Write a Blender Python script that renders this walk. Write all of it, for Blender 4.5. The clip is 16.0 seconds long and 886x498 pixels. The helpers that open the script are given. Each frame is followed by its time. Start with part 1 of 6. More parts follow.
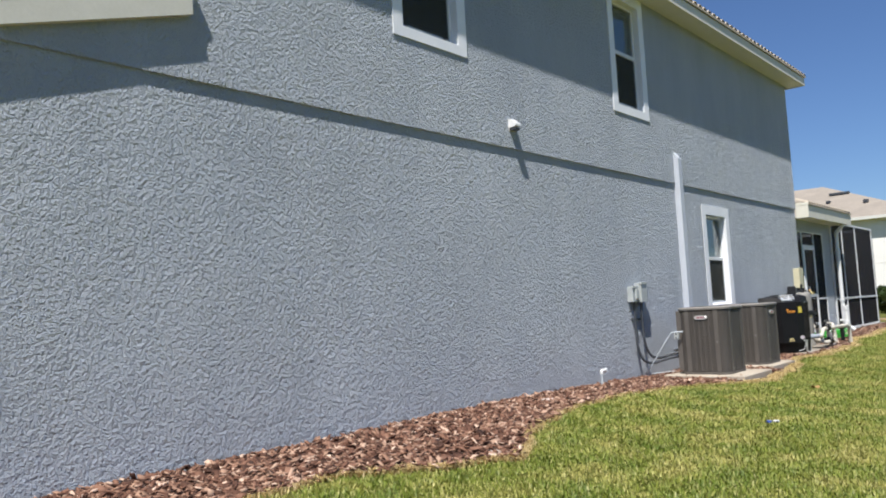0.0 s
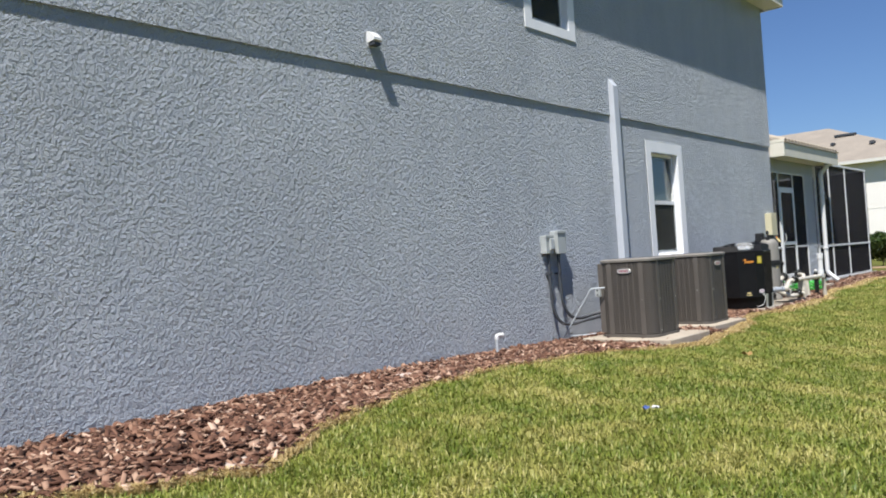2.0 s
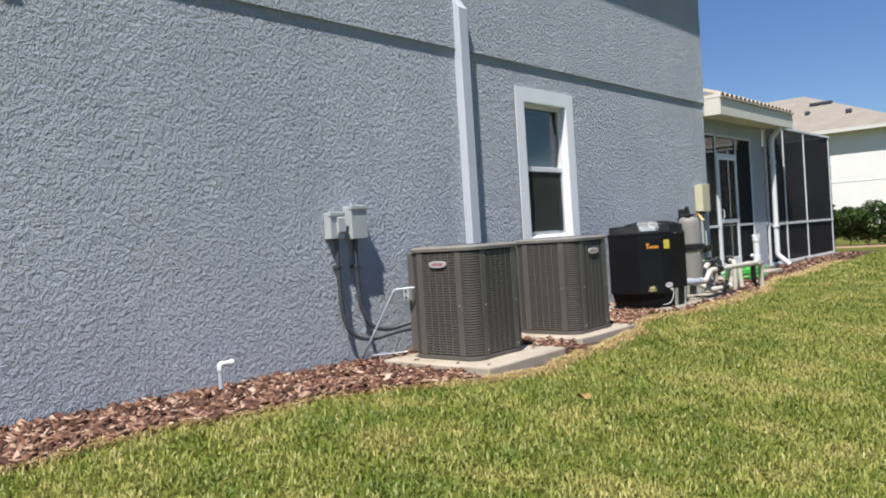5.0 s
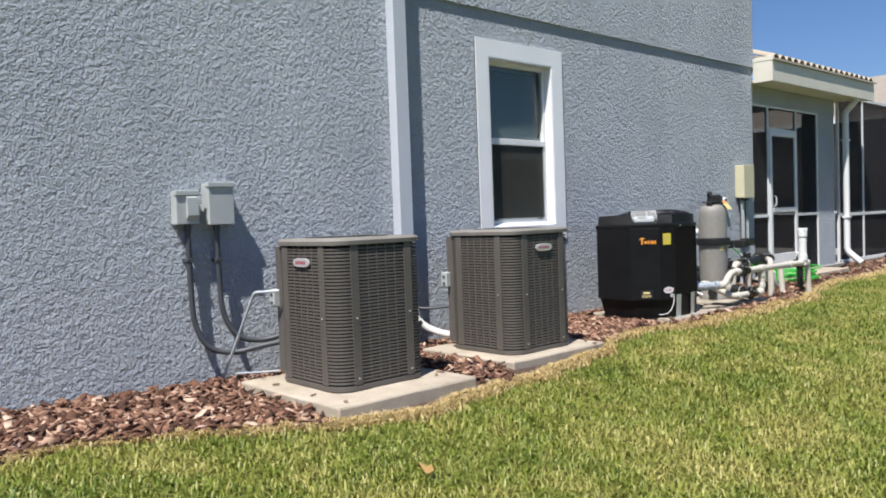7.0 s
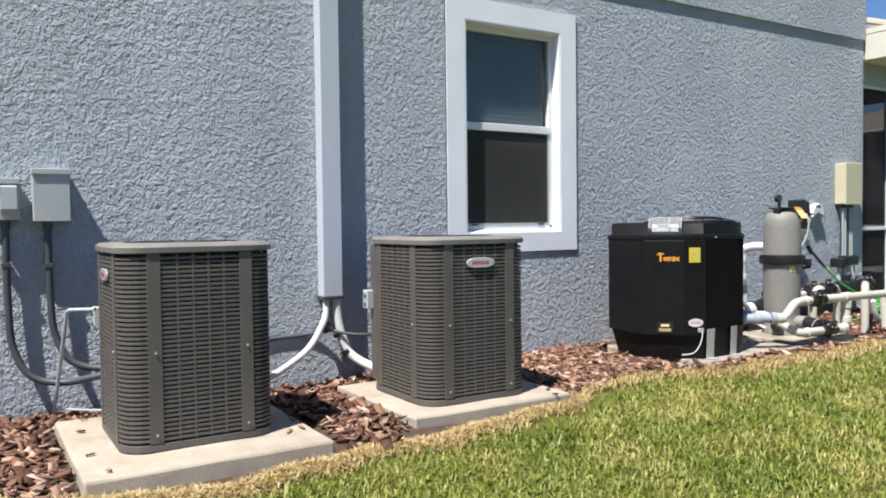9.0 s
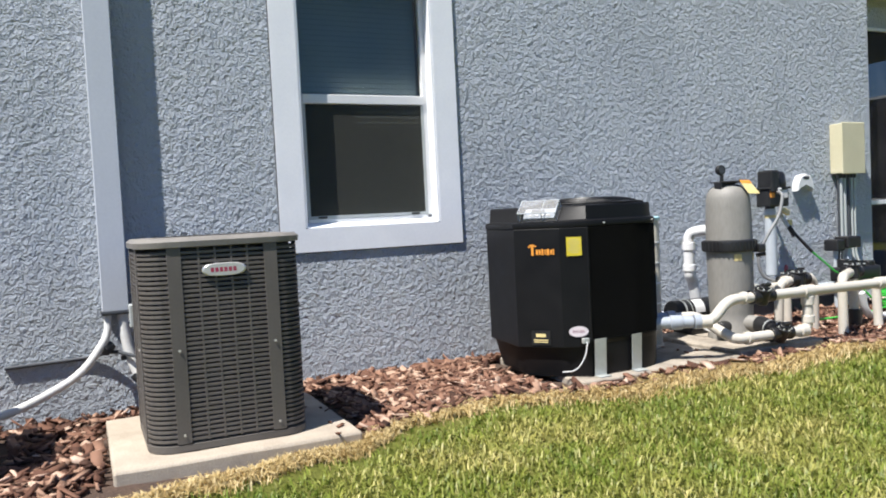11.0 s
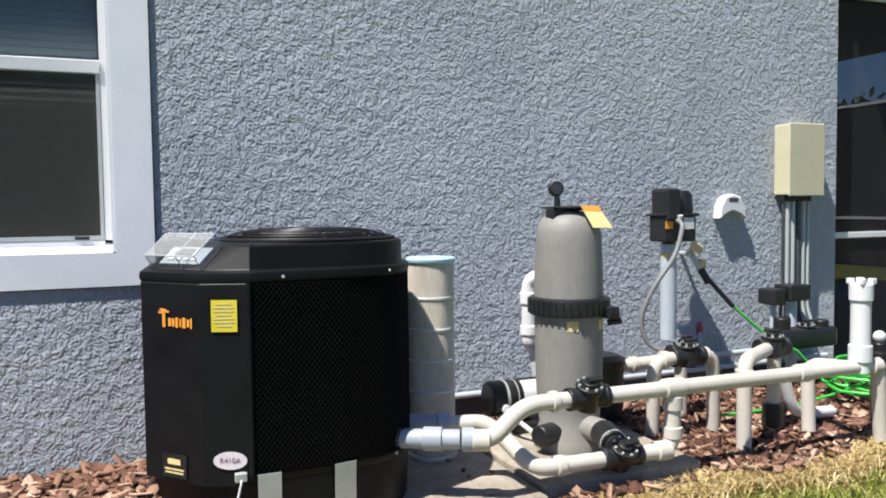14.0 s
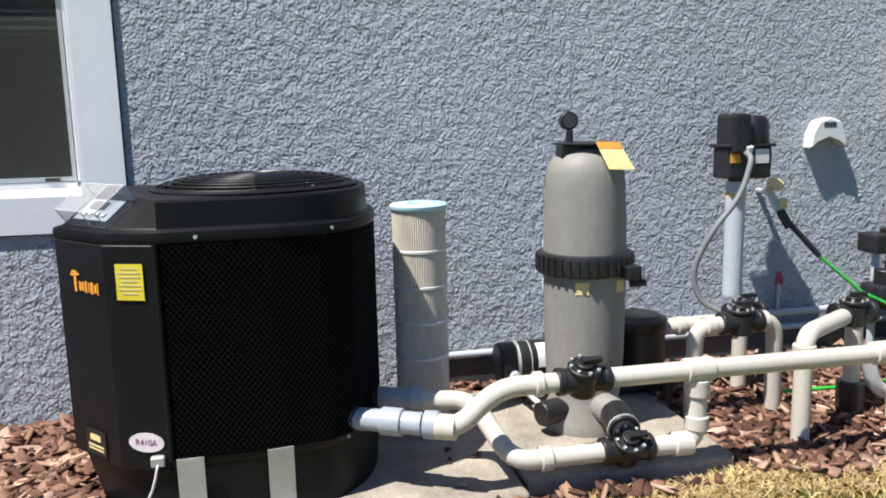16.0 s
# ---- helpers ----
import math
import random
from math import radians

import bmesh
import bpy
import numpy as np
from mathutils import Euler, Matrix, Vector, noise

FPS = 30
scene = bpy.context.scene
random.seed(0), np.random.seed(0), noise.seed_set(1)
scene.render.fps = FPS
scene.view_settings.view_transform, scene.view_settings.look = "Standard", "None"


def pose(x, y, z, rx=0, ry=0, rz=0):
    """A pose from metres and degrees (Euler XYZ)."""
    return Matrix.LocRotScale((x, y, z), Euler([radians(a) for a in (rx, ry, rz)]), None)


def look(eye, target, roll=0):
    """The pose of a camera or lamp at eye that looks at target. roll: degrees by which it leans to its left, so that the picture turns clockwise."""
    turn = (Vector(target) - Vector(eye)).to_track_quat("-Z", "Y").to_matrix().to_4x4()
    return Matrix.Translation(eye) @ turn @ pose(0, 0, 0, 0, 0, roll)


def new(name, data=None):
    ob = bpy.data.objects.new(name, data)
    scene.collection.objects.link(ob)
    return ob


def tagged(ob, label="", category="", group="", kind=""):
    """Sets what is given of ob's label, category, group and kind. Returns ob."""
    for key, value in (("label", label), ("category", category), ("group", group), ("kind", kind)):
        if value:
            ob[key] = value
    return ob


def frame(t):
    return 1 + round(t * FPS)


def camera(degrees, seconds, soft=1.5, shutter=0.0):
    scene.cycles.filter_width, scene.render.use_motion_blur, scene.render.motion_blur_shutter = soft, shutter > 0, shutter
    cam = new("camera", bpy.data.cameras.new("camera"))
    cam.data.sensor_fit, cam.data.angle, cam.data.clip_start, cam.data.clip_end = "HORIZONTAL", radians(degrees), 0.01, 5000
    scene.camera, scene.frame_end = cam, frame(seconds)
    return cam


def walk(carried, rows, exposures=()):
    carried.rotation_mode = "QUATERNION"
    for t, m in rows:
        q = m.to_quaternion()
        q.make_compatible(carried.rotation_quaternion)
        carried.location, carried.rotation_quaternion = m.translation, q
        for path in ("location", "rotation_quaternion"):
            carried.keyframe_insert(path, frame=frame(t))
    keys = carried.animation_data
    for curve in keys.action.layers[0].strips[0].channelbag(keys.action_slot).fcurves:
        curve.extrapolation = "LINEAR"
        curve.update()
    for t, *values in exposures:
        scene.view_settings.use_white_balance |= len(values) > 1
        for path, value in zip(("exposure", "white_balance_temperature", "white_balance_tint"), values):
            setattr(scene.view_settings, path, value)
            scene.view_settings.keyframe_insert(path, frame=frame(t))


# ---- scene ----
cam = camera(59.36, 16.0, soft=1.9)
PATH = [
    (0, -0.277, 0.123, 1.158, 94.66, 3.07, 40.67),
    (0.5, -0.130, 0.673, 1.148, 94.74, 4.24, 38.22),
    (1, -0.048, 1.275, 1.123, 92.57, 3.96, 39.02),
    (1.5, -0.040, 1.853, 1.107, 91.61, 4.82, 39.54),
    (2, -0.093, 2.477, 1.110, 91.14, 3.71, 41.79),
    (2.5, -0.166, 3.059, 1.118, 91.36, 1.18, 40.42),
    (3, -0.190, 3.675, 1.119, 91.59, 2.15, 39.48),
    (3.5, -0.280, 4.310, 1.122, 91.48, 2.55, 38.95),
    (3.7, -0.303, 4.571, 1.099, 90.18, 4.66, 37.71),
    (5.8, -0.461, 6.980, 1.134, 88.20, 2.97, 42.23),
    (6, -0.427, 7.204, 1.176, 87.29, 4.35, 41.33),
    (6.5, -0.424, 7.758, 1.146, 87.48, 2.51, 46.35),
    (7, -0.474, 8.342, 1.137, 87.75, 2.06, 47.61),
    (7.5, -0.528, 8.897, 1.094, 88.67, 1.70, 46.56),
    (8, -0.604, 9.433, 1.127, 88.40, 1.89, 53.24),
    (8.2, -0.636, 9.640, 1.122, 88.40, 0.49, 54.38),
    (10.3, -0.799, 11.733, 1.105, 87.99, 3.29, 64.58),
    (10.5, -0.818, 11.933, 1.083, 88.31, 2.40, 65.42),
    (11, -0.814, 12.419, 1.081, 87.49, 2.81, 64.94),
    (11.5, -0.910, 12.933, 1.102, 85.75, 2.54, 70.57),
    (12, -1.027, 13.375, 1.123, 85.08, 2.63, 70.14),
    (12.5, -1.173, 13.804, 1.136, 86.27, 0.26, 71.11),
    (13, -1.486, 14.129, 1.177, 86.72, -1.27, 67.33),
    (13.5, -1.675, 14.365, 1.230, 83.65, 0.68, 62.81),
    (14, -1.872, 14.699, 1.216, 87.02, 0.69, 67.71),
    (14.5, -2.042, 14.936, 1.247, 83.19, 2.46, 71.08),
    (15, -2.204, 15.102, 1.277, 81.09, 2.38, 74.31),
    (15.5, -2.195, 15.306, 1.255, 81.64, 0.87, 83.29),
    (16, -2.187, 15.434, 1.309, 80.64, 1.31, 77.71),
]
walk(cam, [(t, pose(*row)) for t, *row in PATH], [(0.0, 0.66), (3.5, 0.64), (7.0, 0.70), (10.5, 0.90), (13.5, 0.80), (16.0, 0.82)])

# ---- light ----
TO_SUN = Vector((0.21, -0.50, 1.0)).normalized()
world = bpy.data.worlds.new("sky")
scene.world = world
world.use_nodes = True
wn = world.node_tree.nodes
sky = wn.new("ShaderNodeTexSky")
sky.sky_type = "NISHITA"
sky.sun_disc = False
sky.sun_elevation = math.asin(TO_SUN.z)
sky.sun_rotation = math.atan2(TO_SUN.x, TO_SUN.y)
sky.air_density, sky.dust_density, sky.ozone_density = 1.0, 0.2, 3.0
wn["Background"].inputs["Strength"].default_value = 0.052
tint = wn.new("ShaderNodeMix")
tint.data_type, tint.blend_type = "RGBA", "MULTIPLY"
tint.inputs[0].default_value, tint.inputs[7].default_value = 1.0, (0.82, 1.0, 1.30, 1)
world.node_tree.links.new(sky.outputs["Color"], tint.inputs[6])
world.node_tree.links.new(tint.outputs[2], wn["Background"].inputs["Color"])
sun = new("sun", bpy.data.lights.new("sun", "SUN"))
sun.data.energy, sun.data.angle, sun.data.color = 5.0, radians(0.6), (1.0, 0.965, 0.91)
sun.matrix_world = look(TO_SUN * 60, (0, 0, 0))

# ---- materials ----
def shader(name, rough=0.6, metal=0.0, spec=0.5):
    m = bpy.data.materials.new(name)
    m.use_nodes = True
    b = m.node_tree.nodes["Principled BSDF"]
    b.inputs["Roughness"].default_value = rough
    b.inputs["Metallic"].default_value = metal
    b.inputs["Specular IOR Level"].default_value = spec
    return m, m.node_tree, b


def coords(nt):
    return nt.nodes.new("ShaderNodeTexCoord").outputs["Object"]


def noise_tex(nt, vec, scale, detail=3.0, rough=0.55, stretch=None):
    n = nt.nodes.new("ShaderNodeTexNoise")
    n.inputs["Scale"].default_value = scale
    n.inputs["Detail"].default_value = detail
    n.inputs["Roughness"].default_value = rough
    if stretch:
        mp = nt.nodes.new("ShaderNodeMapping")
        mp.inputs["Scale"].default_value = stretch
        nt.links.new(vec, mp.inputs["Vector"])
        vec = mp.outputs["Vector"]
    nt.links.new(vec, n.inputs["Vector"])
    return n.outputs["Fac"]


def ramp(nt, fac, stops):
    r = nt.nodes.new("ShaderNodeValToRGB")
    e = r.color_ramp.elements
    e[0].position, e[0].color = stops[0][0], (*stops[0][1], 1)
    e[1].position, e[1].color = stops[-1][0], (*stops[-1][1], 1)
    for p, c in stops[1:-1]:
        k = e.new(p)
        k.color = (*c, 1)
    nt.links.new(fac, r.inputs["Fac"])
    return r.outputs["Color"]


def blend(nt, fac, a, b, mode="MIX"):
    x = nt.nodes.new("ShaderNodeMix")
    x.data_type, x.blend_type = "RGBA", mode
    for sock, v in ((x.inputs[0], fac), (x.inputs[6], a), (x.inputs[7], b)):
        if hasattr(v, "is_linked"):
            nt.links.new(v, sock)
        elif isinstance(v, (int, float)):
            sock.default_value = v
        else:
            sock.default_value = (*v, 1)
    return x.outputs[2]


def math_node(nt, op, a, b=0.0):
    n = nt.nodes.new("ShaderNodeMath")
    n.operation = op
    for s, v in ((n.inputs[0], a), (n.inputs[1], b)):
        if hasattr(v, "is_linked"):
            nt.links.new(v, s)
        else:
            s.default_value = v
    return n.outputs[0]


def bump(nt, b, height, strength, dist, normal=None):
    n = nt.nodes.new("ShaderNodeBump")
    n.inputs["Strength"].default_value = strength
    n.inputs["Distance"].default_value = dist
    nt.links.new(height, n.inputs["Height"])
    if normal:
        nt.links.new(normal, n.inputs["Normal"])
    nt.links.new(n.outputs["Normal"], b.inputs["Normal"])
    return n.outputs["Normal"]


def mottled(name, dark, light, rough=0.6, scale=6.0, fine=90.0, relief=0.15, metal=0.0, spec=0.5, dist=0.002, stretch=None):
    """Two scales of variation between two colours, with a fine relief."""
    m, nt, b = shader(name, rough, metal, spec)
    v = coords(nt)
    big = noise_tex(nt, v, scale, 4.0, 0.6, stretch)
    small = noise_tex(nt, v, fine, 2.0, 0.5, stretch)
    c = blend(nt, 0.35, ramp(nt, big, [(0.3, dark), (0.7, light)]), ramp(nt, small, [(0.3, dark), (0.7, light)]))
    nt.links.new(c, b.inputs["Base Color"])
    r = math_node(nt, "MULTIPLY_ADD", big, 0.25)
    nt.nodes[-1].inputs[2].default_value = rough - 0.12
    nt.links.new(r, b.inputs["Roughness"])
    if relief:
        bump(nt, b, small, relief, dist)
    return m


def stucco_material():
    m, nt, b = shader("stucco_paint", 0.85, 0.0, 0.25)
    v = coords(nt)
    coarse = noise_tex(nt, v, 34.0, 1.0, 0.5)
    grain = noise_tex(nt, v, 84.0, 2.0, 0.5)
    fine = noise_tex(nt, v, 200.0, 1.0, 0.5)
    mixed = math_node(nt, "ADD", math_node(nt, "MULTIPLY", coarse, 0.40), math_node(nt, "ADD", math_node(nt, "MULTIPLY", grain, 0.45), math_node(nt, "MULTIPLY", fine, 0.15)))
    knock = nt.nodes.new("ShaderNodeValToRGB")
    knock.color_ramp.elements[0].position, knock.color_ramp.elements[1].position = 0.36, 0.62
    nt.links.new(mixed, knock.inputs["Fac"])
    thick = math_node(nt, "MULTIPLY_ADD", noise_tex(nt, v, 1.1, 3.0, 0.6), 1.0)
    for node in nt.nodes:
        if node.bl_idname == "ShaderNodeMath" and node.operation == "MULTIPLY_ADD":
            node.inputs[2].default_value = 0.5
    lumps = math_node(nt, "MULTIPLY", knock.outputs["Color"], thick)
    lumps = math_node(nt, "ADD", lumps, math_node(nt, "MULTIPLY", noise_tex(nt, v, 17.0, 2.0, 0.6), 1.9))
    patch = noise_tex(nt, v, 0.55, 3.0, 0.6)
    streak = noise_tex(nt, v, 1.6, 4.0, 0.65, (1.0, 1.0, 0.35))
    base = ramp(nt, patch, [(0.3, (0.40, 0.445, 0.51)), (0.7, (0.48, 0.525, 0.585))])
    base = blend(nt, 0.35, base, ramp(nt, streak, [(0.3, (0.34, 0.38, 0.43)), (0.72, (0.55, 0.58, 0.61))]))
    base = blend(nt, math_node(nt, "MULTIPLY", knock.outputs["Color"], 0.18), base, (0.56, 0.59, 0.63))
    nt.links.new(base, b.inputs["Base Color"])
    bump(nt, b, lumps, 1.0, 0.0165)
    return m


def glass_material():
    m, nt, b = shader("window_glass", 0.02)
    b.inputs["Transmission Weight"].default_value = 1.0
    b.inputs["IOR"].default_value = 1.35
    b.inputs["Base Color"].default_value = (0.80, 0.88, 0.86, 1)
    return m


def screen_material(name, solid, colour, gloss=0.06):
    """Fine insect mesh: part open, part dark threads."""
    m, nt, b = shader(name, 0.7, 0.0, gloss)
    b.inputs["Base Color"].default_value = (*colour, 1)
    tr = nt.nodes.new("ShaderNodeBsdfTransparent")
    mix = nt.nodes.new("ShaderNodeMixShader")
    grain = noise_tex(nt, coords(nt), 3.0, 3.0)
    f = math_node(nt, "MULTIPLY_ADD", grain, 0.08)
    nt.nodes[-1].inputs[2].default_value = solid - 0.04
    nt.links.new(f, mix.inputs[0])
    nt.links.new(tr.outputs[0], mix.inputs[1])
    nt.links.new(b.outputs[0], mix.inputs[2])
    nt.links.new(mix.outputs[0], nt.nodes["Material Output"].inputs["Surface"])
    return m


def island_material(name, stops, rough, relief=0.3, patch_scale=0.6, patch=0.4, patch_stops=None, translucent=0.0):
    """For scattered small pieces: each piece has a tone of its own, over slow patches."""
    m, nt, b = shader(name, rough, 0.0, 0.3)
    g = nt.nodes.new("ShaderNodeNewGeometry")
    c = ramp(nt, g.outputs["Random Per Island"], stops)
    if patch_stops:
        p = noise_tex(nt, coords(nt), patch_scale, 3.0, 0.6)
        c = blend(nt, patch, c, ramp(nt, p, patch_stops))
    nt.links.new(c, b.inputs["Base Color"])
    if relief:
        bump(nt, b, noise_tex(nt, coords(nt), 120.0, 2.0, 0.5, (1, 1, 1)), relief, 0.002)
    if translucent:
        t = nt.nodes.new("ShaderNodeBsdfTranslucent")
        nt.links.new(c, t.inputs["Color"])
        mix = nt.nodes.new("ShaderNodeMixShader")
        mix.inputs[0].default_value = translucent
        nt.links.new(b.outputs[0], mix.inputs[1])
        nt.links.new(t.outputs[0], mix.inputs[2])
        nt.links.new(mix.outputs[0], nt.nodes["Material Output"].inputs["Surface"])
    return m


STUCCO = stucco_material()
STUCCO_WHITE = mottled("white_stucco", (0.70, 0.68, 0.64), (0.80, 0.78, 0.75), 0.85, 0.8, 40.0, 0.3, dist=0.004)
TRIM_WHITE = mottled("white_trim_paint", (0.72, 0.735, 0.77), (0.81, 0.82, 0.845), 0.6, 3.0, 60.0, 0.25)
VINYL = mottled("white_vinyl", (0.62, 0.63, 0.64), (0.70, 0.70, 0.70), 0.35, 5.0, 80.0, 0.05)
CREAM = mottled("cream_fascia_paint", (0.56, 0.54, 0.46), (0.66, 0.635, 0.56), 0.6, 3.0, 50.0, 0.15)
SOFFIT = mottled("soffit_paint", (0.58, 0.57, 0.53), (0.66, 0.65, 0.60), 0.7, 4.0, 60.0, 0.2)
ROOF_TILE = mottled("roof_tile", (0.30, 0.26, 0.21), (0.44, 0.38, 0.31), 0.85, 5.0, 50.0, 0.4, dist=0.004)
FAR_ROOF = mottled("far_roof_shingle", (0.205, 0.178, 0.15), (0.295, 0.258, 0.215), 0.9, 1.2, 9.0, 0.5, dist=0.02)
GLASS = glass_material()
# Unlit interiors get their dimness from this dark colour.
DARK_ROOM = mottled("dim_room_shade", (0.10, 0.10, 0.10), (0.14, 0.14, 0.14), 0.8, 1.0, 20.0, 0.0)
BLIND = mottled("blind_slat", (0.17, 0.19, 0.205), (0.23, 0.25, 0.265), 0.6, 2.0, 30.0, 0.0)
WINDOW_SCREEN = screen_material("window_insect_screen", 0.70, (0.052, 0.054, 0.048))
CAGE_SCREEN = screen_material("cage_insect_screen", 0.80, (0.03, 0.028, 0.03))
LANAI_SCREEN = screen_material("lanai_insect_screen", 0.62, (0.02, 0.02, 0.022))
ALU = mottled("white_aluminium", (0.58, 0.60, 0.62), (0.68, 0.69, 0.70), 0.4, 4.0, 60.0, 0.05)
CONCRETE = mottled("concrete_pad", (0.27, 0.225, 0.175), (0.46, 0.40, 0.325), 0.9, 5.0, 120.0, 0.5, dist=0.003)
STAINED_SLAB = mottled("stained_concrete_slab", (0.14, 0.118, 0.092), (0.45, 0.395, 0.325), 0.92, 5.0, 110.0, 0.6, dist=0.004)
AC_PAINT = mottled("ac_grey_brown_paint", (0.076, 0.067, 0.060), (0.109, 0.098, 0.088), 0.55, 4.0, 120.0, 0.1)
# Near-black, to put shade into the louvre gaps; also on the fan guard.
AC_DARK = mottled("ac_inner_dark", (0.008, 0.0075, 0.007), (0.016, 0.015, 0.014), 0.7, 30.0, 200.0, 0.3)
# Same paint as the body; the paler colour paints in sun on the lid.
AC_LID_SUNLIT = mottled("ac_lid_sunlit_paint", (0.15, 0.138, 0.125), (0.23, 0.215, 0.198), 0.5, 5.0, 90.0, 0.1)
BADGE = mottled("silver_badge", (0.55, 0.54, 0.53), (0.66, 0.65, 0.64), 0.3, 8.0, 60.0, 0.0, metal=0.5)
BADGE_RED = mottled("badge_red_print", (0.28, 0.03, 0.07), (0.36, 0.04, 0.09), 0.4, 8.0, 60.0, 0.0)
HEATER = mottled("black_heater_plastic", (0.004, 0.004, 0.005), (0.008, 0.008, 0.009), 0.46, 5.0, 140.0, 0.2, dist=0.001, spec=0.22)
HEATER_MESH = mottled("black_heater_coil", (0.002, 0.002, 0.002), (0.004, 0.004, 0.004), 0.85, 8.0, 100.0, 0.1, spec=0.05)
GUARD_WIRE = mottled("black_heater_guard", (0.003, 0.003, 0.003), (0.006, 0.006, 0.006), 0.6, 8.0, 100.0, 0.0, spec=0.14)
STEEL = mottled("galvanised_steel", (0.44, 0.46, 0.44), (0.56, 0.58, 0.55), 0.45, 9.0, 80.0, 0.1, metal=0.4)
YELLOW = mottled("yellow_label", (0.62, 0.50, 0.03), (0.72, 0.58, 0.05), 0.5, 9.0, 60.0, 0.0)
FADED_YELLOW = mottled("faded_yellow_print", (0.58, 0.46, 0.19), (0.70, 0.58, 0.28), 0.6, 14.0, 60.0, 0.1)
ORANGE = mottled("orange_print", (0.66, 0.25, 0.03), (0.76, 0.32, 0.05), 0.5, 9.0, 60.0, 0.0)
PALE_LABEL = mottled("pale_label", (0.60, 0.54, 0.57), (0.70, 0.64, 0.67), 0.5, 9.0, 60.0, 0.0)
PINK_PRINT = mottled("dark_pink_print", (0.20, 0.06, 0.12), (0.26, 0.08, 0.15), 0.5, 9.0, 60.0, 0.0)
WHITE_LABEL = mottled("white_label", (0.56, 0.56, 0.56), (0.64, 0.64, 0.64), 0.5, 9.0, 60.0, 0.0)
PVC = mottled("white_pvc", (0.46, 0.425, 0.365), (0.56, 0.525, 0.465), 0.38, 4.0, 60.0, 0.05)
PVC_GREY = mottled("grey_pvc", (0.38, 0.42, 0.46), (0.46, 0.50, 0.54), 0.4, 5.0, 60.0, 0.05)
BLACK_PLASTIC = mottled("black_plastic", (0.006, 0.006, 0.007), (0.018, 0.018, 0.019), 0.42, 9.0, 90.0, 0.15)
FILTER_GREY = mottled("filter_tank_grey", (0.18, 0.172, 0.156), (0.26, 0.25, 0.23), 0.6, 5.0, 70.0, 0.2, stretch=(1, 1, 0.3))
PLEAT = mottled("pleated_cartridge_cloth", (0.44, 0.40, 0.33), (0.70, 0.66, 0.58), 0.9, 6.0, 80.0, 0.3, stretch=(1, 1, 0.2))
PALE_BLUE = mottled("pale_blue_cap", (0.36, 0.58, 0.66), (0.44, 0.66, 0.73), 0.5, 6.0, 60.0, 0.1)
GREY_BOX = mottled("grey_electric_box", (0.34, 0.37, 0.37), (0.42, 0.44, 0.44), 0.5, 6.0, 80.0, 0.1)
TAN_BOX = mottled("tan_electric_box", (0.50, 0.46, 0.31), (0.57, 0.53, 0.37), 0.5, 6.0, 80.0, 0.1)
CONDUIT = mottled("grey_conduit", (0.035, 0.039, 0.047), (0.06, 0.066, 0.076), 0.5, 6.0, 80.0, 0.1)
GREEN_HOSE = mottled("green_hose", (0.03, 0.36, 0.04), (0.06, 0.50, 0.07), 0.4, 6.0, 60.0, 0.05)
CLEAR = screen_material("clear_plastic", 0.16, (0.5, 0.5, 0.5), 0.5)
FLEX = mottled("grey_flexible_conduit", (0.15, 0.155, 0.16), (0.22, 0.225, 0.23), 0.5, 6.0, 80.0, 0.1)
# Concrete darkened in its colour for the shade of the covered patio.
SHADED_CONCRETE = mottled("shaded_patio_concrete", (0.20, 0.19, 0.17), (0.29, 0.275, 0.25), 0.9, 5.0, 90.0, 0.3)
INSULATION = mottled("pale_pipe_insulation", (0.50, 0.50, 0.49), (0.66, 0.66, 0.65), 0.8, 14.0, 90.0, 0.5, dist=0.004)
UNION_GREY = mottled("grey_union_plastic", (0.27, 0.30, 0.345), (0.36, 0.39, 0.43), 0.45, 7.0, 60.0, 0.1)
CHASE = mottled("pale_grey_line_cover_paint", (0.43, 0.46, 0.515), (0.51, 0.54, 0.59), 0.5, 2.0, 60.0, 0.1)
STONE = mottled("pale_pink_stone", (0.38, 0.30, 0.26), (0.52, 0.43, 0.38), 0.85, 9.0, 90.0, 0.4)
SOIL = mottled("dark_mulch_soil", (0.045, 0.028, 0.020), (0.085, 0.052, 0.036), 0.95, 9.0, 60.0, 0.9, dist=0.01)
CHIP = island_material("bark_chip", [(0.0, (0.05, 0.024, 0.016)), (0.3, (0.105, 0.048, 0.031)), (0.65, (0.20, 0.104, 0.069)), (0.88, (0.33, 0.205, 0.143)), (1.0, (0.55, 0.40, 0.31))], 0.85, 0.5)
CHIP_DARK = mottled("dark_bark", (0.07, 0.032, 0.02), (0.16, 0.075, 0.045), 0.9, 20.0, 120.0, 0.5, stretch=(0.3, 1, 1))
CHIP_MID = mottled("red_brown_bark", (0.16, 0.08, 0.05), (0.30, 0.165, 0.105), 0.9, 20.0, 120.0, 0.5, stretch=(0.3, 1, 1))
CHIP_PALE = mottled("pale_bark", (0.30, 0.19, 0.125), (0.50, 0.35, 0.26), 0.9, 20.0, 120.0, 0.5, stretch=(0.3, 1, 1))
GRASS = island_material("lawn_blade", [(0.0, (0.045, 0.08, 0.012)), (0.45, (0.15, 0.20, 0.03)), (0.75, (0.33, 0.33, 0.075)), (1.0, (0.78, 0.68, 0.34))], 0.45, 0.0, 1.9, 0.52, [(0.32, (0.10, 0.175, 0.02)), (0.5, (0.23, 0.27, 0.042)), (0.64, (0.48, 0.42, 0.14))], 0.3)
